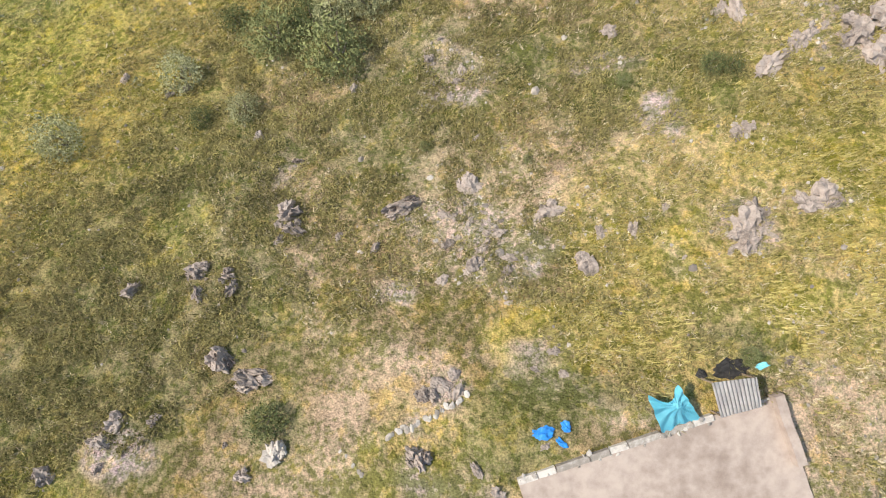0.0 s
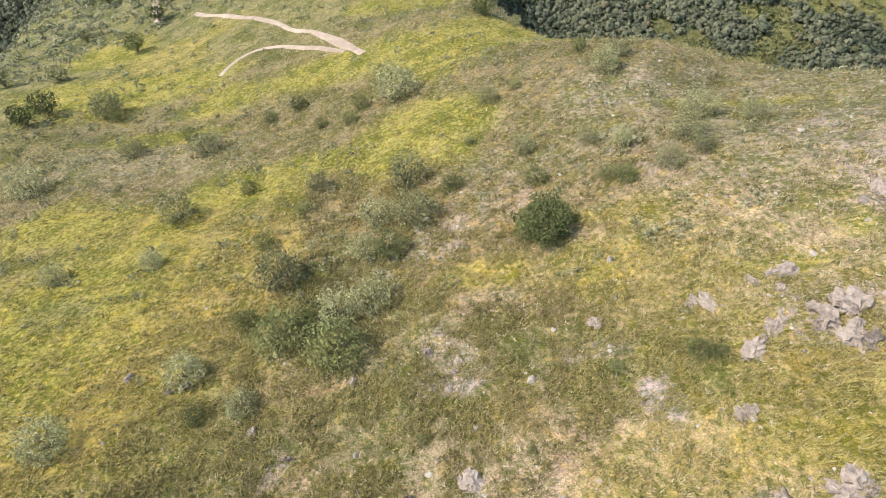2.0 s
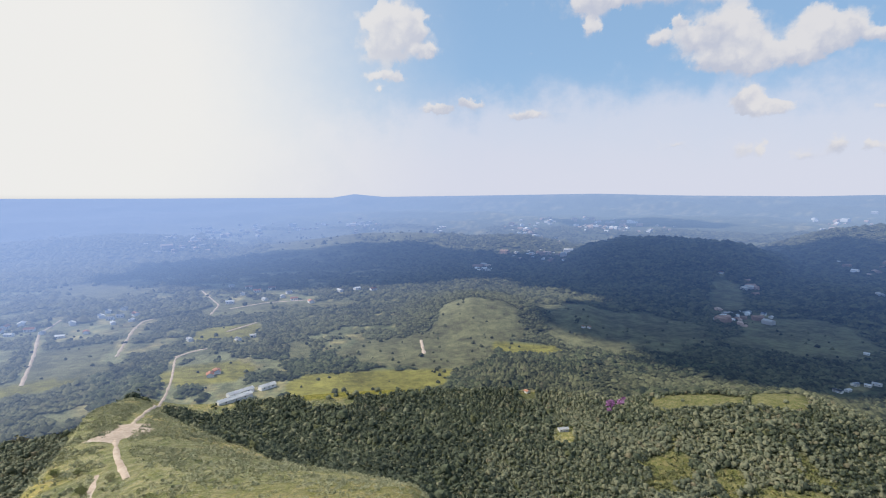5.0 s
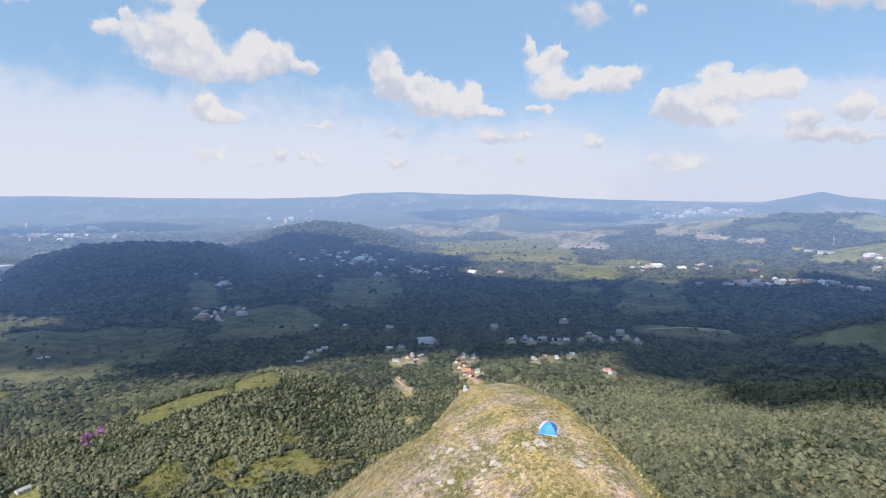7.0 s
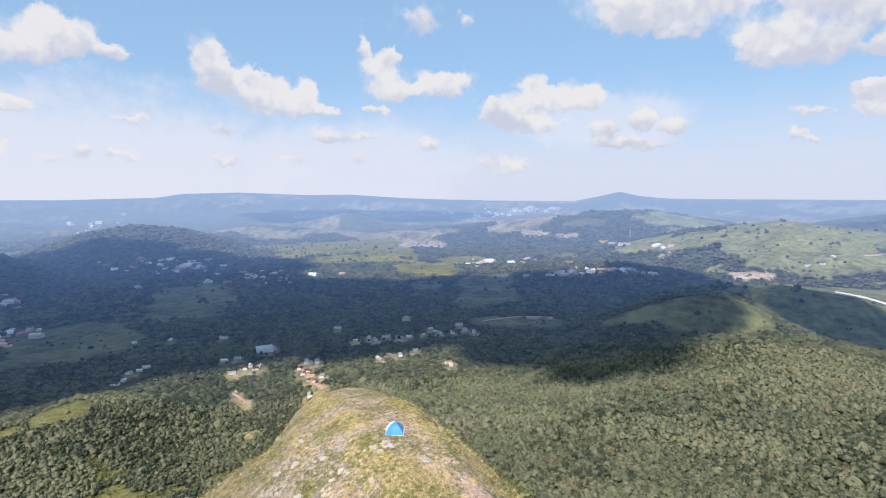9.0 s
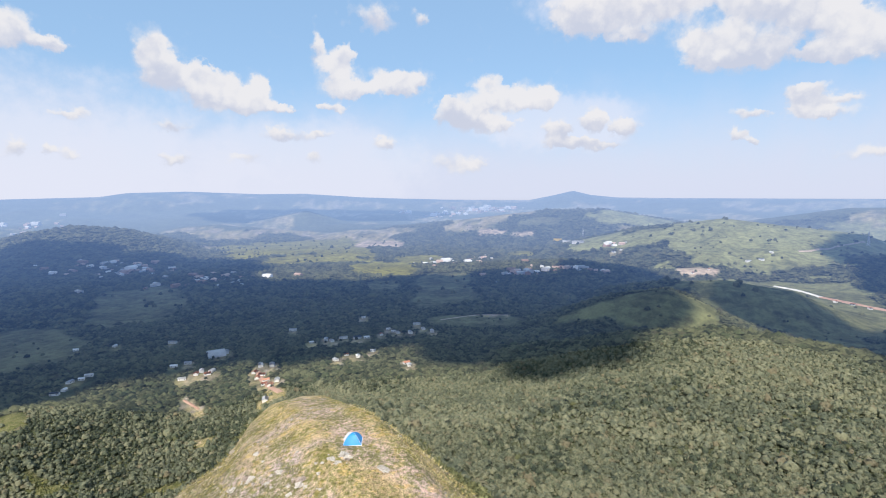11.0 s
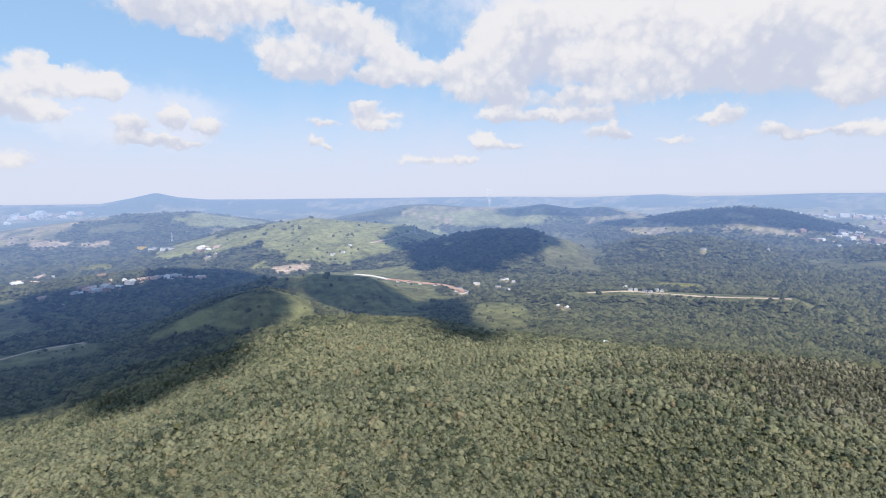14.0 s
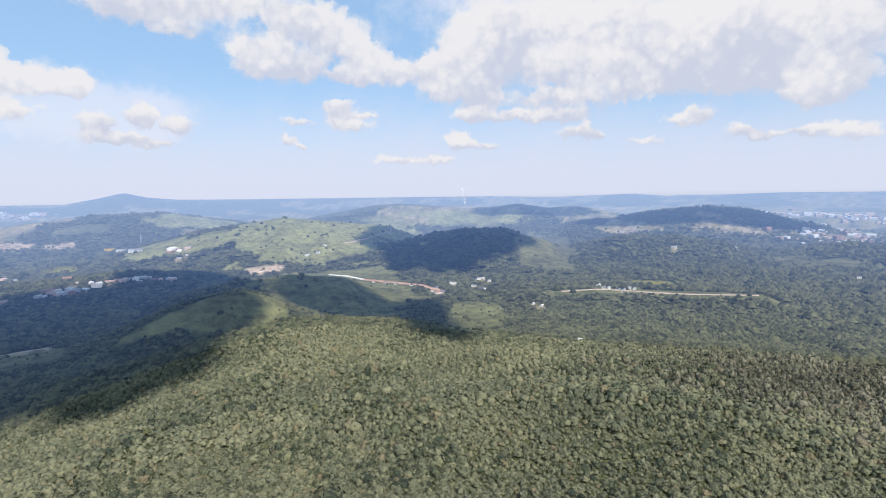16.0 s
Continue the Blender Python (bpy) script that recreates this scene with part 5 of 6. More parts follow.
def plant_all(models, rows, seed):
    rng = random.Random(seed)
    first = set()
    for k, (x, y, radius) in enumerate(rows):
        i = rng.randrange(len(models))
        m = Matrix.Translation((x, y, float(ground_z(x, y)) - 0.05)) @ Matrix.Rotation(rng.uniform(0, 6.28), 4, "Z")
        ob = models[i]
        if i in first:
            ob = copy_thing(ob, m)
        first.add(i)
        ob.matrix_basis = m @ Matrix.Diagonal((radius, radius, radius * rng.uniform(0.85, 1.15), 1))
    for i, ob in enumerate(models):
        if i not in first:
            for o in (*ob.children_recursive, ob):
                bpy.data.objects.remove(o)


plant_all([plant_model("shrub", 100 + k, GREY_LEAF, 2500, 0.045, 0.0, "silvery grey-green shrub standing in dry grass", "shrub", "grey shrubs on the slope") for k in range(4)], GREY_SHRUBS, 1)
plant_all([plant_model("shrub", 110 + k, GREEN_LEAF, 2500, 0.045, 0.0, "dark green leafy shrub standing in grass", "shrub", "green shrubs on the slope") for k in range(4)], GREEN_SHRUBS, 2)
plant_all([plant_model("tree", 120 + k, GREEN_LEAF if k % 2 else GREY_LEAF, 1100, 0.075, 0.5, "small open-crowned tree on the mountain spur", "tree", "small trees on the spur", 0.7) for k in range(4)], [(x, y, 0.78 * a) for x, y, a in SPUR_TREES], 3)
lone = plant_model("tree", 140, EVERGREEN_LEAF, 9000, 0.042, 0.0, "dense round dark green evergreen tree standing alone in grass", "tree", "", 0.95)
lone.matrix_basis = Matrix.Translation((8.6, 24.3, float(ground_z(8.6, 24.3)) - 0.05)) @ Matrix.Diagonal((2.25, 2.25, 1.75, 1))

# rock outcrops: x, y, half width
ROCKS_NADIR = [(-9.1, 3.4, 0.9), (-8.7, 2.4, 0.7), (-6.0, 2.0, 0.3), (-3.8, 1.3, 0.4), (-14.4, 0.0, 0.8), (-12.3, -0.3, 0.7), (-14.0, -1.4, 0.5), (-12.0, -1.1, 0.6), (-18.4, -1.2, 0.8), (-12.0, -5.0, 0.9), (-10.3, -5.8, 0.9),
               (-9.8, -10.2, 0.5), (-17.2, -8.1, 0.6), (-17.8, -9.0, 0.6), (-20.4, -10.5, 0.7), (-15.2, -7.9, 0.4), (6.2, 3.3, 0.9), (7.8, 0.3, 0.8), (1.7, 5.0, 0.9), (-2.2, 3.7, 0.9), (10.2, 2.2, 0.5), (8.5, 2.0, 0.5), (1.8, 0.3, 0.8), (-0.9, -6.2, 0.5), (0.1, -5.8, 0.5), (-1.0, -9.0, 0.6)]
ROCKS_EAST = [(15.4, 2.4, 1.1), (15.2, 1.4, 1.0), (18.6, 3.7, 1.1), (15.6, 7.3, 0.5), (19.2, 12.2, 0.7), (20.0, 12.8, 0.4), (22.1, 12.5, 1.2), (22.5, 11.1, 1.2), (17.7, 11.0, 0.8), (10.4, 14.6, 0.7), (23.8, 13.3, 1.3), (23.3, 10.9, 0.9),
              (19.6, 12.6, 0.5), (21.8, 16.4, 0.8), (16.8, 14.7, 0.8), (29.7, 21.7, 1.0), (16.2, 7.5, 0.5), (43.9, 25.3, 0.6), (41.6, 19.0, 0.6), (39.8, 25.3, 1.1), (38.5, 20.0, 0.7), (39.5, 27.6, 0.7), (43.9, 15.7, 0.3)]


def boulder(seed, material, label, pieces=6):
    """An outcrop of broken stones wedged together."""
    rng = np.random.default_rng(seed)
    root = new("rock_outcrop")
    for k in range(pieces):
        a, out, s = rng.uniform(0, 6.28), rng.uniform(0.25, 0.85) * (k > 0), rng.uniform(0.22, 0.5) if k else 0.66
        co, tri = stone(seed * 11 + k, 3, 0.6, 0.75)
        crag = np.array([0.35 - abs(noise.noise(Vector((p[0] * 2.2, p[1] * 4.4, p[2] * 3)) + Vector((seed, k, 0)))) * 1.1 + 0.25 * noise.noise(Vector(p) * 8 + Vector((k, seed, 0))) for p in co])
        co = co * np.array([s, s * rng.uniform(0.55, 0.9), s]) * (1 + 0.55 * crag[:, None])
        c, q = math.cos(a * 3), math.sin(a * 3)
        co = co @ np.array([[c, q, 0], [-q, c, 0], [0, 0, 1]]) + np.array([out * math.cos(a), out * math.sin(a), -0.1 * out])
        part("stone", tri_mesh("stone", co, tri, material), material, root)
    return tagged(root, label, "rock", "rock outcrops on the slope")


def place_rocks(models, rows, seed):
    rng = random.Random(seed)
    for k, (x, y, radius) in enumerate(rows):
        proud = 0.62 if x < 0 else 0.3
        m = Matrix.Translation((x, y, float(ground_z(x, y)) + radius * 0.08)) @ Matrix.Rotation(rng.uniform(0, 6.28), 4, "Z")
        ob = models[k] if k < len(models) else copy_thing(models[k % len(models)], m)
        radius *= 1.05
        ob.matrix_basis = m @ Matrix.Diagonal((radius * rng.uniform(0.8, 1.3), radius * rng.uniform(0.6, 1.0), radius * 2 * proud, 1))


def small_rocks(count, seed):
    """Low broken rock that shows through the thin grass, most of it in the rocky patches."""
    rng = np.random.default_rng(seed)
    x, y = rng.uniform(-23, 26, 4000), rng.uniform(-12, 16, 4000)
    rock = near_masks(x, y)[3]
    keep = np.nonzero((rng.uniform(0, 1, 4000) < 0.04 + rock) & ~off_limits(x, y) & (np.hypot(x - 12, y + 7) > 5))[0][:count]
    return [(float(x[i]), float(y[i]), float(rng.uniform(0.22, 0.55))) for i in keep]


place_rocks([boulder(k, ROCK, "weathered grey rock outcrop rising from the grass") for k in range(5)], ROCKS_NADIR, 5)
place_rocks([boulder(40 + k, ROCK, "small broken grey rock showing through thin grass", 4) for k in range(5)], small_rocks(70, 12), 9)
place_rocks([boulder(10 + k, ROCK, "flat grey-pink rock outcrop level with the grass") for k in range(5)], ROCKS_EAST, 6)
pale = boulder(21, PALE_ROCK, "pale white boulder beside a green bush", 3)
pale.matrix_basis = Matrix.Translation((-8.4, -9.2, float(ground_z(-8.4, -9.2)) + 0.15)) @ Matrix.Diagonal((0.7, 0.75, 0.8, 1))
pale = boulder(22, PALE_ROCK, "small white boulder in yellow grass", 2)
pale.matrix_basis = Matrix.Translation((12.5, 19.9, float(ground_z(12.5, 19.9)) + 0.1)) @ Matrix.Diagonal((0.35, 0.33, 0.4, 1))
FLOWERS = mottled("purple_blossom", (0.26, 0.10, 0.25), (0.60, 0.33, 0.56), 0.6, 0.8, 0.0, 0.01, 0.4, 0.5)
plant_all([plant_model("tree", 150, FLOWERS, 420, 0.16, 0.5, "purple flowering tree at the forest edge", "tree", "purple flowering trees", 0.8)], [(225, 482, 4.6), (236, 484, 4.0), (229, 490, 3.4), (243, 492, 3.0), (220, 474, 2.6)], 9)
# pale broken rock on the north flank of the crest
CREST_ROCK = mottled("crest_rock", (0.24, 0.21, 0.18), (0.58, 0.53, 0.47), 4.0, 0.9, 0.7, 0.06, 0.6)
CREST_ROCKS = [(40.4, 26.5, 0.7), (40.8, 25.9, 0.9), (40.0, 24.4, 0.8), (38.9, 23.2, 1.0), (39.0, 25.2, 1.0), (38.5, 23.8, 0.5), (38.0, 22.0, 0.5), (38.9, 21.9, 1.1), (41.7, 19.0, 0.7), (40.7, 18.2, 0.7), (41.0, 18.9, 1.2), (38.6, 19.4, 0.9), (37.7, 18.7, 1.1), (43.4, 24.9, 0.9), (43.8, 24.7, 1.0), (43.2, 17.7, 0.6), (43.6, 17.1, 1.0), (44.6, 16.3, 1.2), (43.2, 16.3, 0.9), (44.3, 15.7, 1.1), (47.6, 26.3, 1.0), (50.3, 28.1, 0.5), (43.5, 21.9, 1.1), (42.3, 22.5, 0.9), (41.9, 17.5, 0.7), (46.0, 24.8, 0.5), (39.0, 26.8, 1.1), (40.8, 24.3, 0.9), (40.1, 19.4, 1.0), (43.1, 26.3, 1.2)]
place_rocks([boulder(30 + k, CREST_ROCK, "pale broken rock on the steep grassy crest") for k in range(4)], [(x, y, 0.42 * a) for x, y, a in CREST_ROCKS], 8)

# ---- the ruin and camp on the crest ----
CONCRETE = mottled("old_concrete", (0.27, 0.205, 0.165), (0.485, 0.39, 0.325), 1.6, 0.9, 0.5, 0.03, 0.0, 0.3)
RUBBLE = mottled("pale_rubble", (0.28, 0.24, 0.20), (0.62, 0.56, 0.49), 5.0, 0.9, 0.6, 0.03, 0.0, 0.5)
TARP = mottled("blue_tarpaulin", (0.17, 0.60, 0.74), (0.32, 0.80, 0.90), 1.2, 0.45, 0.3, 0.03, spec=0.4)
SCRAP = mottled("bright_blue_plastic", (0.02, 0.18, 0.55), (0.05, 0.32, 0.75), 4.0, 0.4, 0.4, 0.03, spec=0.4)
TENT_BLUE = mottled("tent_blue", (0.015, 0.20, 0.55), (0.03, 0.33, 0.72), 1.0, 0.5, 0.2, 0.02, spec=0.4)
TENT_GREY = mottled("tent_silver", (0.55, 0.57, 0.60), (0.75, 0.77, 0.80), 1.0, 0.5, 0.2, 0.02, spec=0.4)
SHEET = mottled("fibre_cement_sheet", (0.46, 0.425, 0.41), (0.68, 0.64, 0.61), 1.5, 0.85, 0.4, 0.02)
BLACK = mottled("charred_black", (0.015, 0.014, 0.014), (0.06, 0.055, 0.05), 3.0, 0.8, 0.6, 0.05)
WOOD = mottled("weathered_wood", (0.16, 0.11, 0.07), (0.34, 0.26, 0.18), 6.0, 0.85, 0.5, 0.01, far=True)
STEEL = mottled("galvanised_steel", (0.45, 0.45, 0.46), (0.62, 0.62, 0.63), 3.0, 0.5, 0.1, 0.01, spec=0.5, far=True)
DIRT = mottled("pale_dirt", (0.34, 0.26, 0.20), (0.58, 0.475, 0.385), 0.7, 0.95, 0.6, 0.08, far=True)
RED_DIRT = mottled("red_dirt", (0.34, 0.19, 0.13), (0.58, 0.38, 0.28), 0.3, 0.95, 0.6, 0.1, far=True)
PALE_ROAD = mottled("white_gravel", (0.55, 0.52, 0.47), (0.80, 0.77, 0.72), 0.4, 0.9, 0.4, 0.05, far=True)
PLASTER = mottled("whitewashed_plaster", (0.62, 0.60, 0.56), (0.82, 0.80, 0.76), 0.8, 0.9, 0.2, 0.01, 0.0, 0.4, far=True)
TILE = mottled("clay_roof_tiles", (0.36, 0.16, 0.09), (0.58, 0.30, 0.19), 2.0, 0.9, 0.5, 0.03, 0.0, 0.6, far=True)
GREY_ROOF = mottled("grey_roof_sheet", (0.34, 0.34, 0.34), (0.58, 0.57, 0.56), 1.0, 0.8, 0.3, 0.02, 0.0, 0.6, far=True)
WHITE_ROOF = mottled("white_roof_sheet", (0.70, 0.69, 0.67), (0.86, 0.85, 0.83), 1.0, 0.7, 0.2, 0.02, 0.0, 0.4, far=True)
DARK_PANE = mottled("dark_window", (0.02, 0.025, 0.03), (0.05, 0.06, 0.07), 2.0, 0.2, 0.0, 0.01, spec=0.6, far=True)
TERRACE_Z = 215.0


def box_bmesh(x0, x1, y0, y1, z0, z1, bevel=0.0):
    bm = bmesh.new()
    bmesh.ops.create_cube(bm, size=1.0)
    for v in bm.verts:
        v.co = Vector((x0 if v.co.x < 0 else x1, y0 if v.co.y < 0 else y1, z0 if v.co.z < 0 else z1))
    if bevel:
        bmesh.ops.bevel(bm, geom=bm.edges[:], offset=bevel, segments=1, affect="EDGES")
    return bm


def rough_box(x0, x1, y0, y1, z0, z1, cut, wobble, seed):
    bm = box_bmesh(x0, x1, y0, y1, z0, z1)
    bmesh.ops.subdivide_edges(bm, edges=bm.edges[:], cuts=cut, use_grid_fill=True)
    for v in bm.verts:
        v.co += noise.noise_vector(v.co * 1.7 + Vector((seed, 0, 0))) * wobble
    return bm


def over(x, y, lift):
    """The plan place at that height over the terrace which lies in line with the eye and a place on the ground."""
    k = 1 - lift / (240.0 - TERRACE_Z)
    return Vector((x * k, y * k, TERRACE_Z + lift))


def make_terrace():
    root = new("concrete_terrace")
    root.matrix_basis = Matrix.Translation((3.5, -9.6, TERRACE_Z)) @ Matrix.Rotation(math.atan2(3.8, 11.6), 4, "Z")
    part("slab", rough_box(0, 12.6, -5.6, 0, -0.7, 0.08, 9, 0.035, 1), CONCRETE, root)
    part("side_wall", rough_box(12.2, 12.65, -3.2, 0.1, -0.5, 0.50, 5, 0.05, 2), CONCRETE, root, "broken low concrete side wall")
    rng = random.Random(4)
    shapes = [tri_mesh("kerb_stone", *stone(200 + k, 1, 0.35, 0.7), RUBBLE) for k in range(5)]
    x = 0.0
    while x < 9.2:
        long = rng.uniform(0.7, 1.6)
        part("kerb", rough_box(x, min(x + long, 9.4), -0.16, 0.13, -0.3, 0.17 + rng.uniform(-0.03, 0.04), 3, 0.03, x), RUBBLE, root, "broken length of pale concrete kerb")
        x += long + rng.uniform(0.02, 0.12)
    x = 0.1
    while x < 12.1:
        ob = part("kerb_stone", rng.choice(shapes), RUBBLE, root)
        w = rng.uniform(0.08, 0.17)
        ob.matrix_basis = Matrix.Translation((x, rng.uniform(-0.25, 0.22), 0.12)) @ Matrix.Rotation(rng.uniform(0, 6), 4, "Z") @ Matrix.Diagonal((w, w * rng.uniform(0.5, 1), w * 0.9, 1))
        x += w * rng.uniform(2.2, 5.0)
    return tagged(root, "cracked concrete terrace edged with pale rubble on the crest", "terrace")


def make_tarp():
    tl, tr, br, bl = over(9.5, -5.7, 0.75), over(10.95, -5.25, 1.15), over(11.95, -6.8, 0.25), over(10.2, -7.55, 0.2)
    bm = bmesh.new()
    n = 22
    rows = []
    for j in range(n + 1):
        t = j / n
        row = []
        for i in range(n + 1):
            s = i / n
            notch = 1 - 0.32 * math.sin(math.pi * s) ** 1.4
            tt = t * notch
            p = (bl * (1 - s) + br * s) * (1 - tt) + (tl * (1 - s) + tr * s) * tt
            fan = math.atan2(tt - 0.55, s - 0.62)
            p.z += 0.10 * math.sin(fan * 11) * min(1, 2.5 * math.hypot(tt - 0.55, s - 0.62)) * (0.4 + tt) + 0.35 * math.exp(-((s - 0.62) ** 2 + (tt - 0.5) ** 2) / 0.03) - 0.15 * math.sin(math.pi * s) * (1 - tt)
            row.append(bm.verts.new(p))
        rows.append(row)
    for a, b in zip(rows, rows[1:]):
        for i in range(n):
            bm.faces.new((a[i], a[i + 1], b[i + 1], b[i]))
    bmesh.ops.solidify(bm, geom=bm.faces[:], thickness=0.006)
    root = new("tarpaulin_shelter")
    part("tarpaulin", bm, TARP, root, "taut light blue tarpaulin")
    mid = (bl * 0.38 + br * 0.62) * 0.5 + (tl * 0.38 + tr * 0.62) * 0.5
    for p in (tl, tr, mid + Vector((0, 0, 0.25))):
        part("pole", limb_bmesh([[(p.x, p.y, TERRACE_Z - 0.3), (p.x, p.y, p.z)]], 0.025, 0.02), WOOD, root)
    for p in (bl, br):
        part("tie_stone", tri_mesh("tie_stone", stone(230, 1)[0] * 0.16 + np.array(p), stone(230, 1)[1], RUBBLE), RUBBLE, root)
    return tagged(root, "light blue tarpaulin shelter pitched beside the concrete terrace", "tarp shelter")


def make_roof():
    tl, tr, br, bl = over(12.5, -5.15, 1.1), over(14.55, -4.9, 1.15), over(14.75, -6.25, 0.95), over(12.9, -6.75, 0.9)
    root = new("lean_to_roof")
    for k in range(3):
        bm = bmesh.new()
        lo, hi, n = k / 3 - 0.008, (k + 1) / 3 + 0.008, 36
        rows = []
        for t in (0.0, 0.33, 0.66, 1.0):
            row = []
            for i in range(n + 1):
                s = lo + (hi - lo) * i / n
                p = (tl * (1 - s) + tr * s) * (1 - t) + (bl * (1 - s) + br * s) * t
                p.z += 0.028 * math.sin(s * 2 * math.pi * 11) + 0.012 * k + 0.02 * noise.noise(Vector((s * 4, t * 3, k)))
                row.append(bm.verts.new(p))
            rows.append(row)
        for a, b in zip(rows, rows[1:]):
            for i in range(n):
                bm.faces.new((a[i], a[i + 1], b[i + 1], b[i]))
        bmesh.ops.solidify(bm, geom=bm.faces[:], thickness=0.008)
        part("roof_sheet", bm, SHEET, root)
    for p in (tl, tr, br, bl):
        q = p * 0.94 + (tl + tr + br + bl) * 0.015
        part("post", limb_bmesh([[(q.x, q.y, TERRACE_Z - 0.3), (q.x, q.y, p.z)]], 0.05, 0.045), WOOD, root)
    return tagged(root, "small lean-to roof of grey corrugated sheets on posts", "lean-to")


def heap(name, x, y, z, rx, ry, rz, seed, material, label, category, turn=0.0):
    co, tri = lumps(seed, 3, 0.6, 0.7)
    extra = np.array([noise.noise(Vector(p) * 5 + Vector((seed, 0, 0))) for p in co])
    ob = new(name, tri_mesh(name, co * (1 + 0.35 * extra[:, None]), tri, material))
    ob.matrix_basis = Matrix.Translation((x, y, z)) @ Matrix.Rotation(turn, 4, "Z") @ Matrix.Diagonal((rx, ry, rz, 1))
    return tagged(ob, label, category)


make_terrace()
make_tarp()
make_roof()
heap("plastic_sheet", 13.3, -4.55, float(ground_z(13.3, -4.55)) + 0.12, 0.75, 0.4, 0.3, 41, BLACK, "crumpled black plastic sheet heaped beside a lean-to", "plastic sheet", 0.2)
heap("plastic_scrap", 4.7, -7.45, float(ground_z(4.7, -7.45)) + 0.12, 0.46, 0.30, 0.22, 42, SCRAP, "torn bright blue plastic scrap lying in grass", "plastic scrap", 0.3)
heap("plastic_scrap", 5.55, -7.9, float(ground_z(5.55, -7.9)) + 0.06, 0.30, 0.12, 0.12, 43, SCRAP, "small torn blue plastic strip lying in dry grass", "plastic scrap", -0.7)
heap("plastic_scrap", 5.75, -7.15, float(ground_z(5.75, -7.15)) + 0.06, 0.2, 0.26, 0.16, 44, SCRAP, "small crumpled blue plastic piece beside a bush", "plastic scrap", 0.5)
heap("plastic_scrap", 14.85, -4.4, float(ground_z(14.85, -4.4)) + 0.06, 0.3, 0.12, 0.14, 45, TARP, "pale blue plastic rag beside the lean-to", "plastic scrap", 0.2)
heap("rubbish_bag", 12.0, -4.75, float(ground_z(12.0, -4.75)) + 0.1, 0.22, 0.2, 0.22, 46, BLACK, "small dark rubbish bag on bare soil", "rubbish bag")


def make_stone_row(points, step_m, size, seed, label):
    root = new("stone_row")
    rng = random.Random(seed)
    shapes = [tri_mesh("stone", *stone(210 + k, 1, 0.4, 0.6), RUBBLE) for k in range(4)]
    for (ax, ay), (bx, by) in zip(points, points[1:]):
        n = max(1, int(math.hypot(bx - ax, by - ay) / step_m))
        for i in range(n):
            t = (i + rng.uniform(0, 0.8)) / n
            x, y = ax + (bx - ax) * t + rng.uniform(-0.1, 0.1), ay + (by - ay) * t + rng.uniform(-0.1, 0.1)
            w = size * rng.uniform(0.6, 1.3)
            ob = part("stone", rng.choice(shapes), RUBBLE, root)
            ob.matrix_basis = Matrix.Translation((x, y, float(ground_z(x, y)) + w * 0.2)) @ Matrix.Rotation(rng.uniform(0, 6), 4, "Z") @ Matrix.Diagonal((w, w * 0.7, w * 0.8, 1))
    return tagged(root, label, "stone row")


make_stone_row([(1.3, -6.1), (-0.4, -7.1), (-2.6, -8.0)], 0.17, 0.19, 5, "row of pale stones from a ruined low wall")
make_stone_row([(-5.2, -8.6), (-3.4, -9.9)], 0.4, 0.14, 6, "short row of pale stones in dry grass")
make_stone_row([(12.8, -6.95), (14.9, -6.35)], 0.16, 0.13, 7, "row of white rubble under corrugated eaves")


def make_tent():
    """A square dome tent: four curved panels between two crossed poles."""
    root = new("dome_tent")
    root.matrix_basis = Matrix.Translation((47.4, 16.3, float(ground_z(47.4, 16.3)))) @ Matrix.Rotation(radians(14), 4, "Z") @ Matrix.Diagonal((0.8, 0.8, 0.68, 1))
    half, top, n = 1.08, 1.32, 10

    def rise(k):
        return top * (1 - k ** 2.2)
    for side in range(4):
        bm = bmesh.new()
        rows = []
        for j in range(n + 1):
            k = 1 - j / n
            row = []
            for i in range(n + 1):
                s = (2 * i / n - 1) * k
                sag = 1 - 0.10 * (1 - (s / k) ** 2 if k > 0 else 0) * math.sin(math.pi * k)
                x, y, z = half * s, -half * k * sag, rise(k)
                for _ in range(side):
                    x, y = -y, x
                row.append(bm.verts.new((x, y, z)))
            rows.append(row)
        for a, b in zip(rows, rows[1:]):
            for i in range(n):
                bm.faces.new((a[i], a[i + 1], b[i + 1], b[i]))
        bmesh.ops.remove_doubles(bm, verts=bm.verts[:], dist=1e-4)
        silver = side == 2
        part("panel", bm, TENT_GREY if silver else TENT_BLUE, root, "silver-grey tent panel" if silver else "bright blue tent panel")
    for a, b in (((-1, -1), (1, 1)), ((-1, 1), (1, -1))):
        line = [(half * (a[0] + (b[0] - a[0]) * t), half * (a[1] + (b[1] - a[1]) * t), rise(abs(2 * t - 1)) + 0.012) for t in [i / 14 for i in range(15)]]
        part("pole", limb_bmesh([line], 0.012, 0.012), STEEL, root)
    part("groundsheet", box_bmesh(-1.15, 1.15, -1.15, 1.15, -0.12, 0.02, 0.01), TENT_GREY, root)
    return tagged(root, "bright blue dome tent pitched on the grassy crest", "tent")


make_tent()
slab = tagged(new("stone_slab", tri_mesh("stone_slab", *stone(240, 3, 0.3, 0.4), RUBBLE)), "flat grey stone slab beside the crest path", "stone slab")
slab.matrix_basis = Matrix.Translation((43.4, 12.2, float(ground_z(43.4, 12.2)) + 0.05)) @ Matrix.Rotation(0.9, 4, "Z") @ Matrix.Diagonal((0.8, 0.4, 0.25, 1))


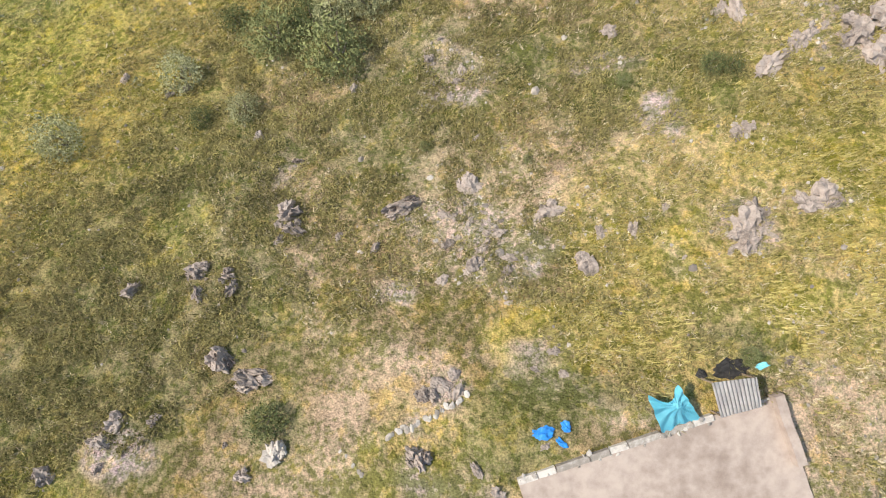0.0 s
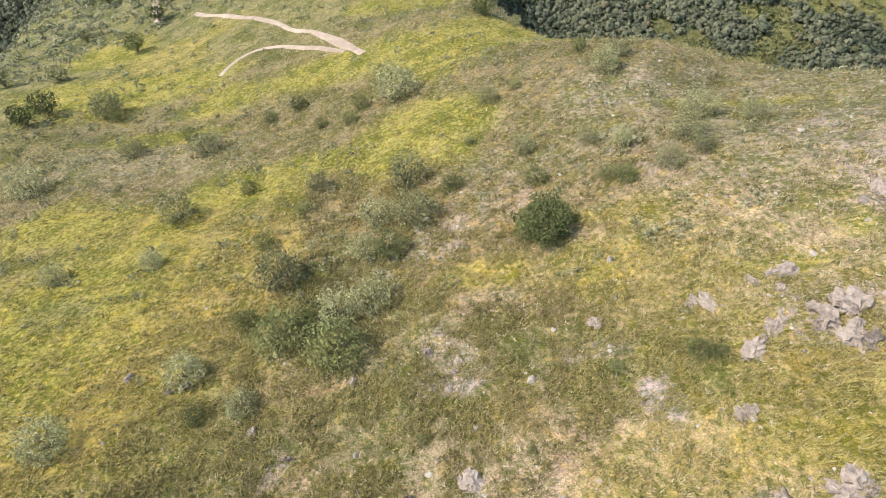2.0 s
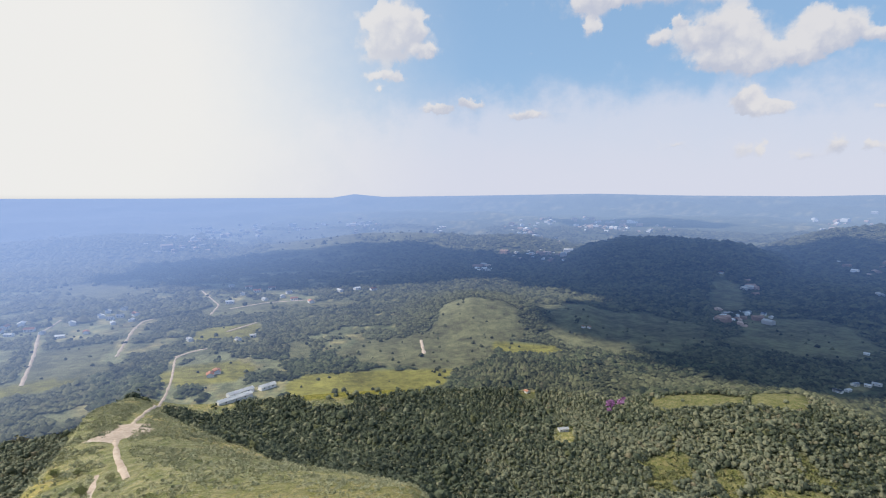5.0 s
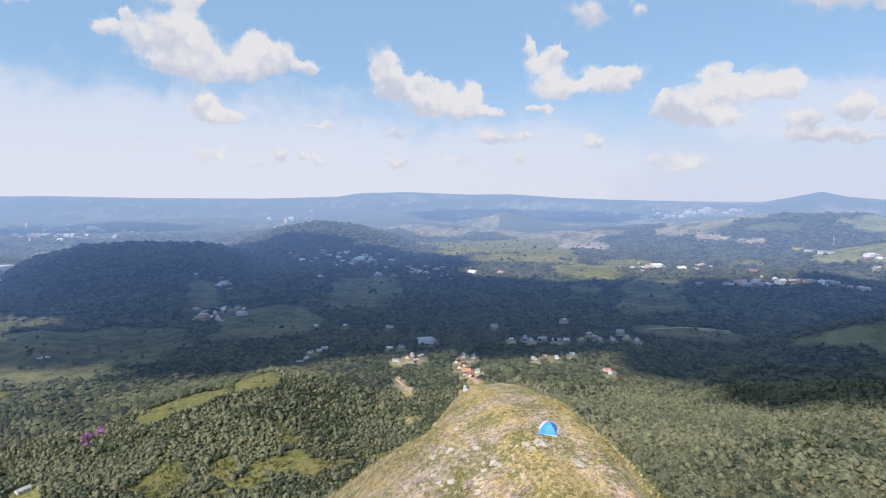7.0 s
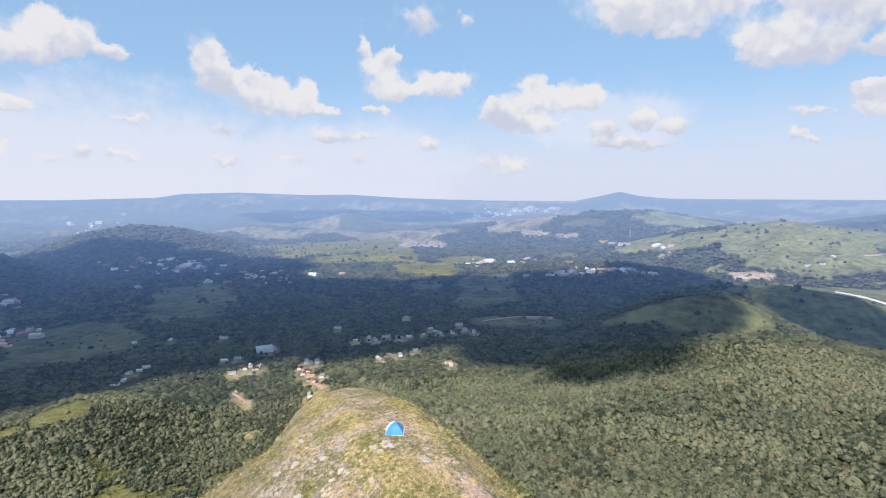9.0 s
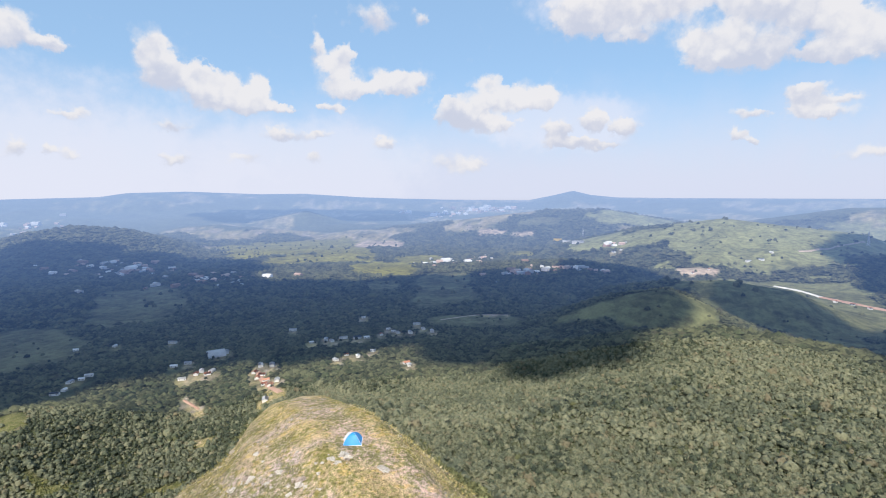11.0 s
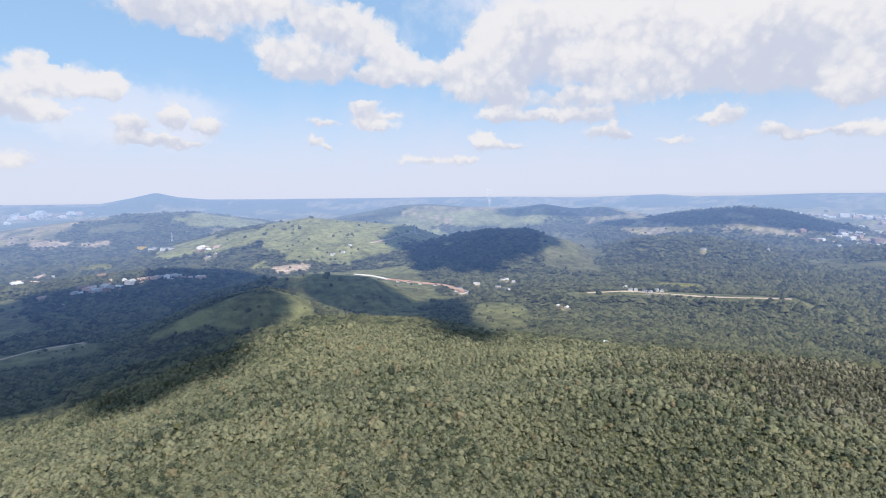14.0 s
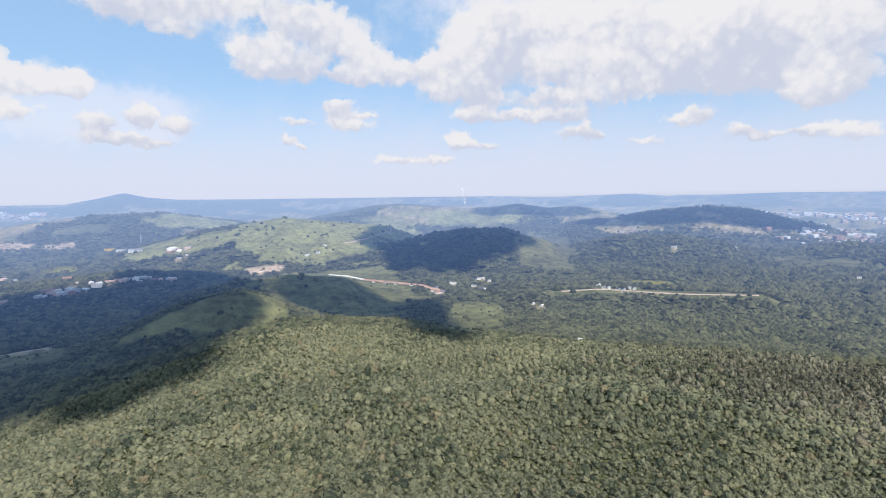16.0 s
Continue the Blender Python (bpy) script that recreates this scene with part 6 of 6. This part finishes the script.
# ---- tracks ----
def make_track(line, width, material, name, label, lift=0.12, gap=4.0):
    """A strip of bare ground that follows the land."""
    pts = []
    for (ax, ay), (bx, by) in zip(line, line[1:]):
        n = max(2, int(math.hypot(bx - ax, by - ay) / gap))
        pts += [(ax + (bx - ax) * i / n, ay + (by - ay) * i / n) for i in range(n)]
    pts.append(line[-1])
    for _ in range(6):
        pts = [pts[0]] + [((a[0] + 2 * b[0] + c[0]) / 4, (a[1] + 2 * b[1] + c[1]) / 4) for a, b, c in zip(pts, pts[1:], pts[2:])] + [pts[-1]]
    co, quads, cols = [], [], 5
    for i, (x, y) in enumerate(pts):
        a, b = pts[max(i - 1, 0)], pts[min(i + 1, len(pts) - 1)]
        d = math.hypot(b[0] - a[0], b[1] - a[1]) or 1
        nx, ny = -(b[1] - a[1]) / d, (b[0] - a[0]) / d
        w = width * (0.75 + 0.5 * noise.noise(Vector((x * 0.08, y * 0.08, 0))) + 0.15 * noise.noise(Vector((x * 0.5, y * 0.5, 3))))
        for k in range(cols):
            s = (k / (cols - 1) - 0.5) * w
            px, py = x + nx * s, y + ny * s
            co.append((px, py, float(ground_z(px, py)) + (lift if 0 < k < cols - 1 else -lift)))
    for i in range(len(pts) - 1):
        for k in range(cols - 1):
            q = i * cols + k
            quads.append((q, q + 1, q + cols + 1, q + cols))
    me = bpy.data.meshes.new(name)
    fill_mesh(me, np.array(co), np.array(quads))
    me.materials.append(material)
    return tagged(new(name, me), label, "track", kind="structure")


make_track(PATH_A, 2.8, DIRT, "road_slope_track", "pale eroded dirt track on the slope", 0.1, 2.0)
make_track(PATH_B, 1.7, DIRT, "road_slope_track", "pale eroded dirt track on the slope", 0.1, 2.0)
make_track([(-66, 118), (-80, 150), (-92, 176), (-104, 205)], 3.0, DIRT, "road_spur_track", "pale dirt track along the spur", 0.15, 3.0)
make_track(SPUR_ROAD, 4.6, DIRT, "road_spur", "pale dirt road down the spur to the valley", 0.3)
make_track([(-133, 262), (-128, 285), (-138, 315)], 30, DIRT, "road_clearing", "bare pale earth clearing on the spur", 0.3, 5.0)
for line in VALLEY_ROADS:
    make_track(line, 7, DIRT, "road_valley", "pale dirt road through the valley", 0.6)
make_track(WHITE_ROAD, 16, PALE_ROAD, "road_white", "wide white gravel road below green hills", 1.5)
make_track(EARTHWORKS, 22, RED_DIRT, "road_earthworks", "reddish bare earthworks beside the white road", 1.5)
make_track(PLATEAU_TRACK, 12, DIRT, "road_plateau", "bare earth track along a grassy plateau", 1.2)
make_track(HILL_TRACK, 12, DIRT, "road_hill", "pale track climbing a green hill", 2.0)
make_track(SITE, 10, RED_DIRT, "road_site", "reddish bare earth of a building site", 0.6)
make_track(CLEARING, 6, RED_DIRT, "road_clearing", "reddish bare earth clearing among trees", 0.6)

# ---- houses of the valley ----
def house_model(long, wide, tall, pitch, roof_material, label, wall_material=None):
    """A low house: walls with openings set in, a gabled roof that oversails, a door and windows."""
    root = new("house")
    wall_material = wall_material or PLASTER
    bm = bmesh.new()
    a, b = long / 2, wide / 2
    base = [bm.verts.new(p) for p in ((-a, -b, -2.5), (a, -b, -2.5), (a, b, -2.5), (-a, b, -2.5))]
    eave = [bm.verts.new(p) for p in ((-a, -b, tall), (a, -b, tall), (a, b, tall), (-a, b, tall))]
    gable = [bm.verts.new(p) for p in ((-a, 0, tall + pitch), (a, 0, tall + pitch))]
    for i in range(4):
        j = (i + 1) % 4
        bm.faces.new((base[i], base[j], eave[j], eave[i]))
    bm.faces.new((eave[0], eave[3], gable[0]))
    bm.faces.new((eave[1], gable[1], eave[2]))
    part("wall", bm, wall_material, root)
    bm = bmesh.new()
    lip = 0.6
    drop = pitch * lip / b
    for side in (-1, 1):
        low = [bm.verts.new((x, side * (b + lip), tall - drop + 0.05)) for x in (-a - lip, a + lip)]
        high = [bm.verts.new((x, 0, tall + pitch + 0.05)) for x in (-a - lip, a + lip)]
        bm.faces.new((low[0], low[1], high[1], high[0]) if side < 0 else (low[1], low[0], high[0], high[1]))
    bmesh.ops.solidify(bm, geom=bm.faces[:], thickness=-0.18)
    roof = part("roof", bm, roof_material, root)
    part("ridge_cap", box_bmesh(-a - lip, a + lip, -0.2, 0.2, tall + pitch + 0.04, tall + pitch + 0.14, 0.03), roof_material, roof)
    part("door", box_bmesh(-0.5, 0.5, -b - 0.06, -b + 0.1, -0.1, 2.1), WOOD, root)
    for x in (-a * 0.6, a * 0.55):
        for side in (-1, 1):
            window = part("window", box_bmesh(x - 0.8, x + 0.8, side * b - 0.06, side * b + 0.06, 0.9, 2.2), WOOD, root)
            part("pane", box_bmesh(x - 0.68, x + 0.68, side * b - 0.07, side * b + 0.07, 1.0, 2.1), DARK_PANE, window)
    return tagged(root, label, "house", "houses in the valley")


def set_houses(models, rows, seed, size=0.62):
    rng = random.Random(seed)
    first = set()
    for x, y in rows:
        i = rng.randrange(len(models))
        r = math.hypot(x, y)
        k = size * 1.3 if r > 1000 else size
        m = Matrix.Translation((x, y, float(ground_z(x, y)) + 0.4)) @ Matrix.Rotation(rng.choice((0.3, 0.5, 1.9, 2.1)) + rng.uniform(-0.3, 0.3), 4, "Z")
        ob = models[i]
        if i in first:
            ob = copy_thing(ob, m)
        first.add(i)
        ob.matrix_basis = m @ Matrix.Diagonal((k, k, k, 1))
    for i, ob in enumerate(models):
        if i not in first:
            for o in (*ob.children_recursive, ob):
                bpy.data.objects.remove(o)


set_houses([house_model(13, 8, 3.4, 1.6, WHITE_ROOF, "white house with a pale sheet roof among trees"), house_model(10, 7, 3.2, 1.4, WHITE_ROOF, "small white house with a pale roof among trees"),
            house_model(18, 9, 4.2, 1.6, GREY_ROOF, "long white building with a grey sheet roof")], WHITE_HOUSES + WHITE_HOUSES_EAST, 1)
set_houses([house_model(12, 8, 3.2, 1.9, TILE, "white house with a red clay tile roof"), house_model(9, 7, 3.0, 1.6, TILE, "small house with a red clay tile roof")], RED_HOUSES, 2)
set_houses([house_model(14, 8, 3.5, 1.4, GREY_ROOF, "low house with a grey sheet roof")], GREY_HOUSES, 3)
set_houses([house_model(11, 8, 3.2, 1.6, TILE, "village house with a clay tile roof"), house_model(12, 7, 3.2, 1.4, WHITE_ROOF, "whitewashed village house with a pale roof"), house_model(9, 7, 3.0, 1.3, GREY_ROOF, "small village house with a grey roof")], VILLAGE, 4, 0.95)


def long_barn(x, y, turn, long, wide, label):
    ob = house_model(long, wide, 3.2, 1.5, WHITE_ROOF, label)
    ob["group"] = "long farm sheds"
    ob.matrix_basis = Matrix.Translation((x, y, float(ground_z(x, y)) + 0.8)) @ Matrix.Rotation(radians(turn), 4, "Z")


long_barn(-142, 564, 44, 28, 7, "long white farm shed at the forest edge")
long_barn(-143, 545, 44, 36, 7, "long low farm shed with a white roof")
long_barn(-118, 580, 44, 18, 7, "short white farm shed beside longer ones")
def make_hangar(x, y):
    """A white barrel-vaulted shed."""
    root = new("vaulted_shed")
    root.matrix_basis = Matrix.Translation((x, y, float(ground_z(x, y)))) @ Matrix.Rotation(0.7, 4, "Z")
    bm = bmesh.new()
    rows = [[bm.verts.new((10 * math.cos(t), d, 7.5 * math.sin(t))) for t in [math.pi * i / 12 for i in range(13)]] for d in (-11, 11)]
    for i in range(12):
        bm.faces.new((rows[0][i], rows[0][i + 1], rows[1][i + 1], rows[1][i]))
    bmesh.ops.solidify(bm, geom=bm.faces[:], thickness=0.25)
    part("vault", bm, WHITE_ROOF, root)
    for d in (-10.6, 10.6):
        part("end_wall", box_bmesh(-9, 9, d - 0.15, d + 0.15, -2, 3.6), PLASTER, root)
    return tagged(root, "white barrel-vaulted shed in the valley", "shed")


make_hangar(645, 409)


def make_mast(x, y, tall):
    """A lattice mast: four legs that lean in, with rings and crossing braces."""
    root = new("lattice_mast")
    root.matrix_basis = Matrix.Translation((x, y, float(ground_z(x, y)) - 1))
    half = lambda z: 3.0 * (1 - 0.85 * z / tall)
    for sx, sy in ((-1, -1), (1, -1), (1, 1), (-1, 1)):
        part("leg", limb_bmesh([[(sx * half(0), sy * half(0), 0), (sx * half(tall), sy * half(tall), tall)]], 0.35, 0.25, 4), STEEL, root)
    n = 8
    for k in range(n):
        z0, z1 = tall * k / n, tall * (k + 1) / n
        lines = []
        for (ax, ay), (bx, by) in (((-1, -1), (1, -1)), ((1, -1), (1, 1)), ((1, 1), (-1, 1)), ((-1, 1), (-1, -1))):
            lines.append([(ax * half(z0), ay * half(z0), z0), (bx * half(z1), by * half(z1), z1)])
            lines.append([(bx * half(z0), by * half(z0), z0), (ax * half(z1), ay * half(z1), z1)])
        part("brace", limb_bmesh(lines, 0.16, 0.16, 4), STEEL, root)
    return tagged(root, "tall steel lattice mast standing on a green hill", "mast", "lattice masts")


make_mast(1699, -959, 44)
make_mast(2431, -239, 44)


def make_far_towns():
    """Pale roofs of far towns: far too many and small to count."""
    rng = np.random.default_rng(91)
    spots = []
    for b, d, wide, deep, count in TOWNS:
        cx, cy = polar(b, d)
        q, p = math.cos(radians(b)), math.sin(radians(b))
        u, v = rng.normal(0, wide, count), rng.normal(0, deep, count)
        spots.append(np.stack([cx + u * q + v * p, cy - u * p + v * q], -1))
    xy = np.concatenate(spots)
    xy = xy[np.hypot(xy[:, 0], xy[:, 1]) < 4750]
    cube = np.array([(x, y, z) for z in (-0.6, 0.3) for y in (-0.7, 0.7) for x in (-1, 1)] + [(-1, 0, 0.6), (1, 0, 0.6)], float)
    faces = np.array([(0, 1, 5), (0, 5, 4), (1, 3, 7), (1, 7, 5), (3, 2, 6), (3, 6, 7), (2, 0, 4), (2, 4, 6), (4, 5, 9), (4, 9, 8), (7, 6, 8), (7, 8, 9), (5, 7, 9), (6, 4, 8)])
    for name, part_of, material in (("backdrop_town", slice(0, None, 2), FAR_WHITE), ("backdrop_roofs", slice(1, None, 2), FAR_RED)):
        at = xy[part_of]
        size = np.exp(rng.normal(0, 0.35, len(at))) * (3.4 + np.hypot(at[:, 0], at[:, 1]) / 520)
        scatter(name, [(cube, faces)], np.stack([at[:, 0], at[:, 1], ground_z(at[:, 0], at[:, 1]) + size * 0.5], -1), size, np.full(len(at), 0.8), material, "pale roofs of a far town in haze", "far town", 92)


# far towns: bearing, range, spread across and along, number of roofs
TOWNS_WEST = [(-19.0, 2123, 80, 89, 40), (-14.9, 2779, 140, 136, 40), (-7.1, 2932, 73, 81, 20), (-1.5, 2925, 46, 108, 30), (6.8, 2617, 24, 208, 12), (16.3, 2658, 67, 239, 50), (17.5, 1700, 64, 48, 36), (11.5, 1474, 23, 36, 16), (25.3, 2919, 110, 108, 50), (44.0, 3314, 52, 298, 26), (35.9, 1023, 22, 30, 24), (36.9, 1307, 12, 44, 8),
    (50.7, 1700, 85, 41, 30)]
TOWNS_EAST = [(76.8, 3924, 29, 57, 14), (80.5, 3778, 71, 84, 36), (85.6, 4039, 127, 80, 60), (89.7, 1357, 34, 9, 20), (94.4, 1394, 43, 8, 20), (83.3, 1658, 62, 137, 30), (48.0, 1785, 67, 44, 20), (22.2, 3148, 138, 145, 36), (57.1, 1432, 90, 46, 36), (161.6, 3262, 143, 103, 90), (160.9, 2378, 89, 60, 40), (163.2, 2492, 47, 45, 24),
    (98.5, 1883, 23, 27, 10)]
TOWNS = TOWNS_WEST + TOWNS_EAST
FAR_WHITE = mottled("far_white_roofs", (0.45, 0.44, 0.43), (0.85, 0.84, 0.82), 0.05, 0.8, 0.0, 0.1, 0.8, far=True)
FAR_RED = mottled("far_clay_roofs", (0.30, 0.20, 0.15), (0.62, 0.46, 0.38), 0.05, 0.8, 0.0, 0.1, 0.8, far=True)
make_far_towns()
FAR_YELLOW = mottled("far_yellow_paint", (0.5, 0.33, 0.05), (0.62, 0.44, 0.09), 0.05, 0.8, 0.0, 0.1, far=True)
for k, (x, y, long) in enumerate(((2396, -128, 34), (2132, -158, 50), (2041, -183, 44))):
    ob = house_model(long, 18, 8, 2, FAR_WHITE if k else FAR_YELLOW, "large yellow warehouse far off" if k == 0 else "long white warehouse far off", FAR_YELLOW if k == 0 else FAR_WHITE)
    ob["group"] = "warehouses"
    ob.matrix_basis = Matrix.Translation((x, y, float(ground_z(x, y)) + 1)) @ Matrix.Rotation(radians(85), 4, "Z")


def make_smoke(x, y, tall):
    """A thin plume of white smoke that widens and leans as it rises."""
    m, bsdf, kit = shader("thin_smoke", 1.0)
    add, put, maths, mix, span, noise_of = kit
    bsdf.inputs["Base Color"].default_value = (0.85, 0.85, 0.87, 1)
    put(bsdf.inputs["Alpha"], span(noise_of(place_of(kit), 0.03, 4.0, 0.6), 0.35, 0.75, 0.0, 0.3))
    bm = bmesh.new()
    rings = []
    for k in range(13):
        t = k / 12
        mid = Vector((-34 * t ** 1.6, 30 * t ** 1.6, tall * t))
        wide = 5 + 17 * t
        rings.append([bm.verts.new(mid + Vector((math.cos(a), math.sin(a), 0)) * wide * (1 + 0.35 * noise.noise(Vector((math.cos(a) * 1.3, t * 4, math.sin(a) * 1.3))))) for a in [2 * math.pi * i / 12 for i in range(12)]])
    for lo, hi in zip(rings, rings[1:]):
        for i in range(12):
            bm.faces.new((lo[i], lo[(i + 1) % 12], hi[(i + 1) % 12], hi[i]))
    me = bpy.data.meshes.new("smoke_plume")
    bm.to_mesh(me)
    bm.free()
    me.polygons.foreach_set("use_smooth", np.full(len(me.polygons), True))
    me.materials.append(m)
    ob = tagged(new("smoke_plume", me), "thin white smoke plume rising from a far hillside", "smoke", kind="stuff")
    ob.matrix_basis = Matrix.Translation((x, y, float(ground_z(x, y)) - 2))


make_smoke(3217, -2458, 130)
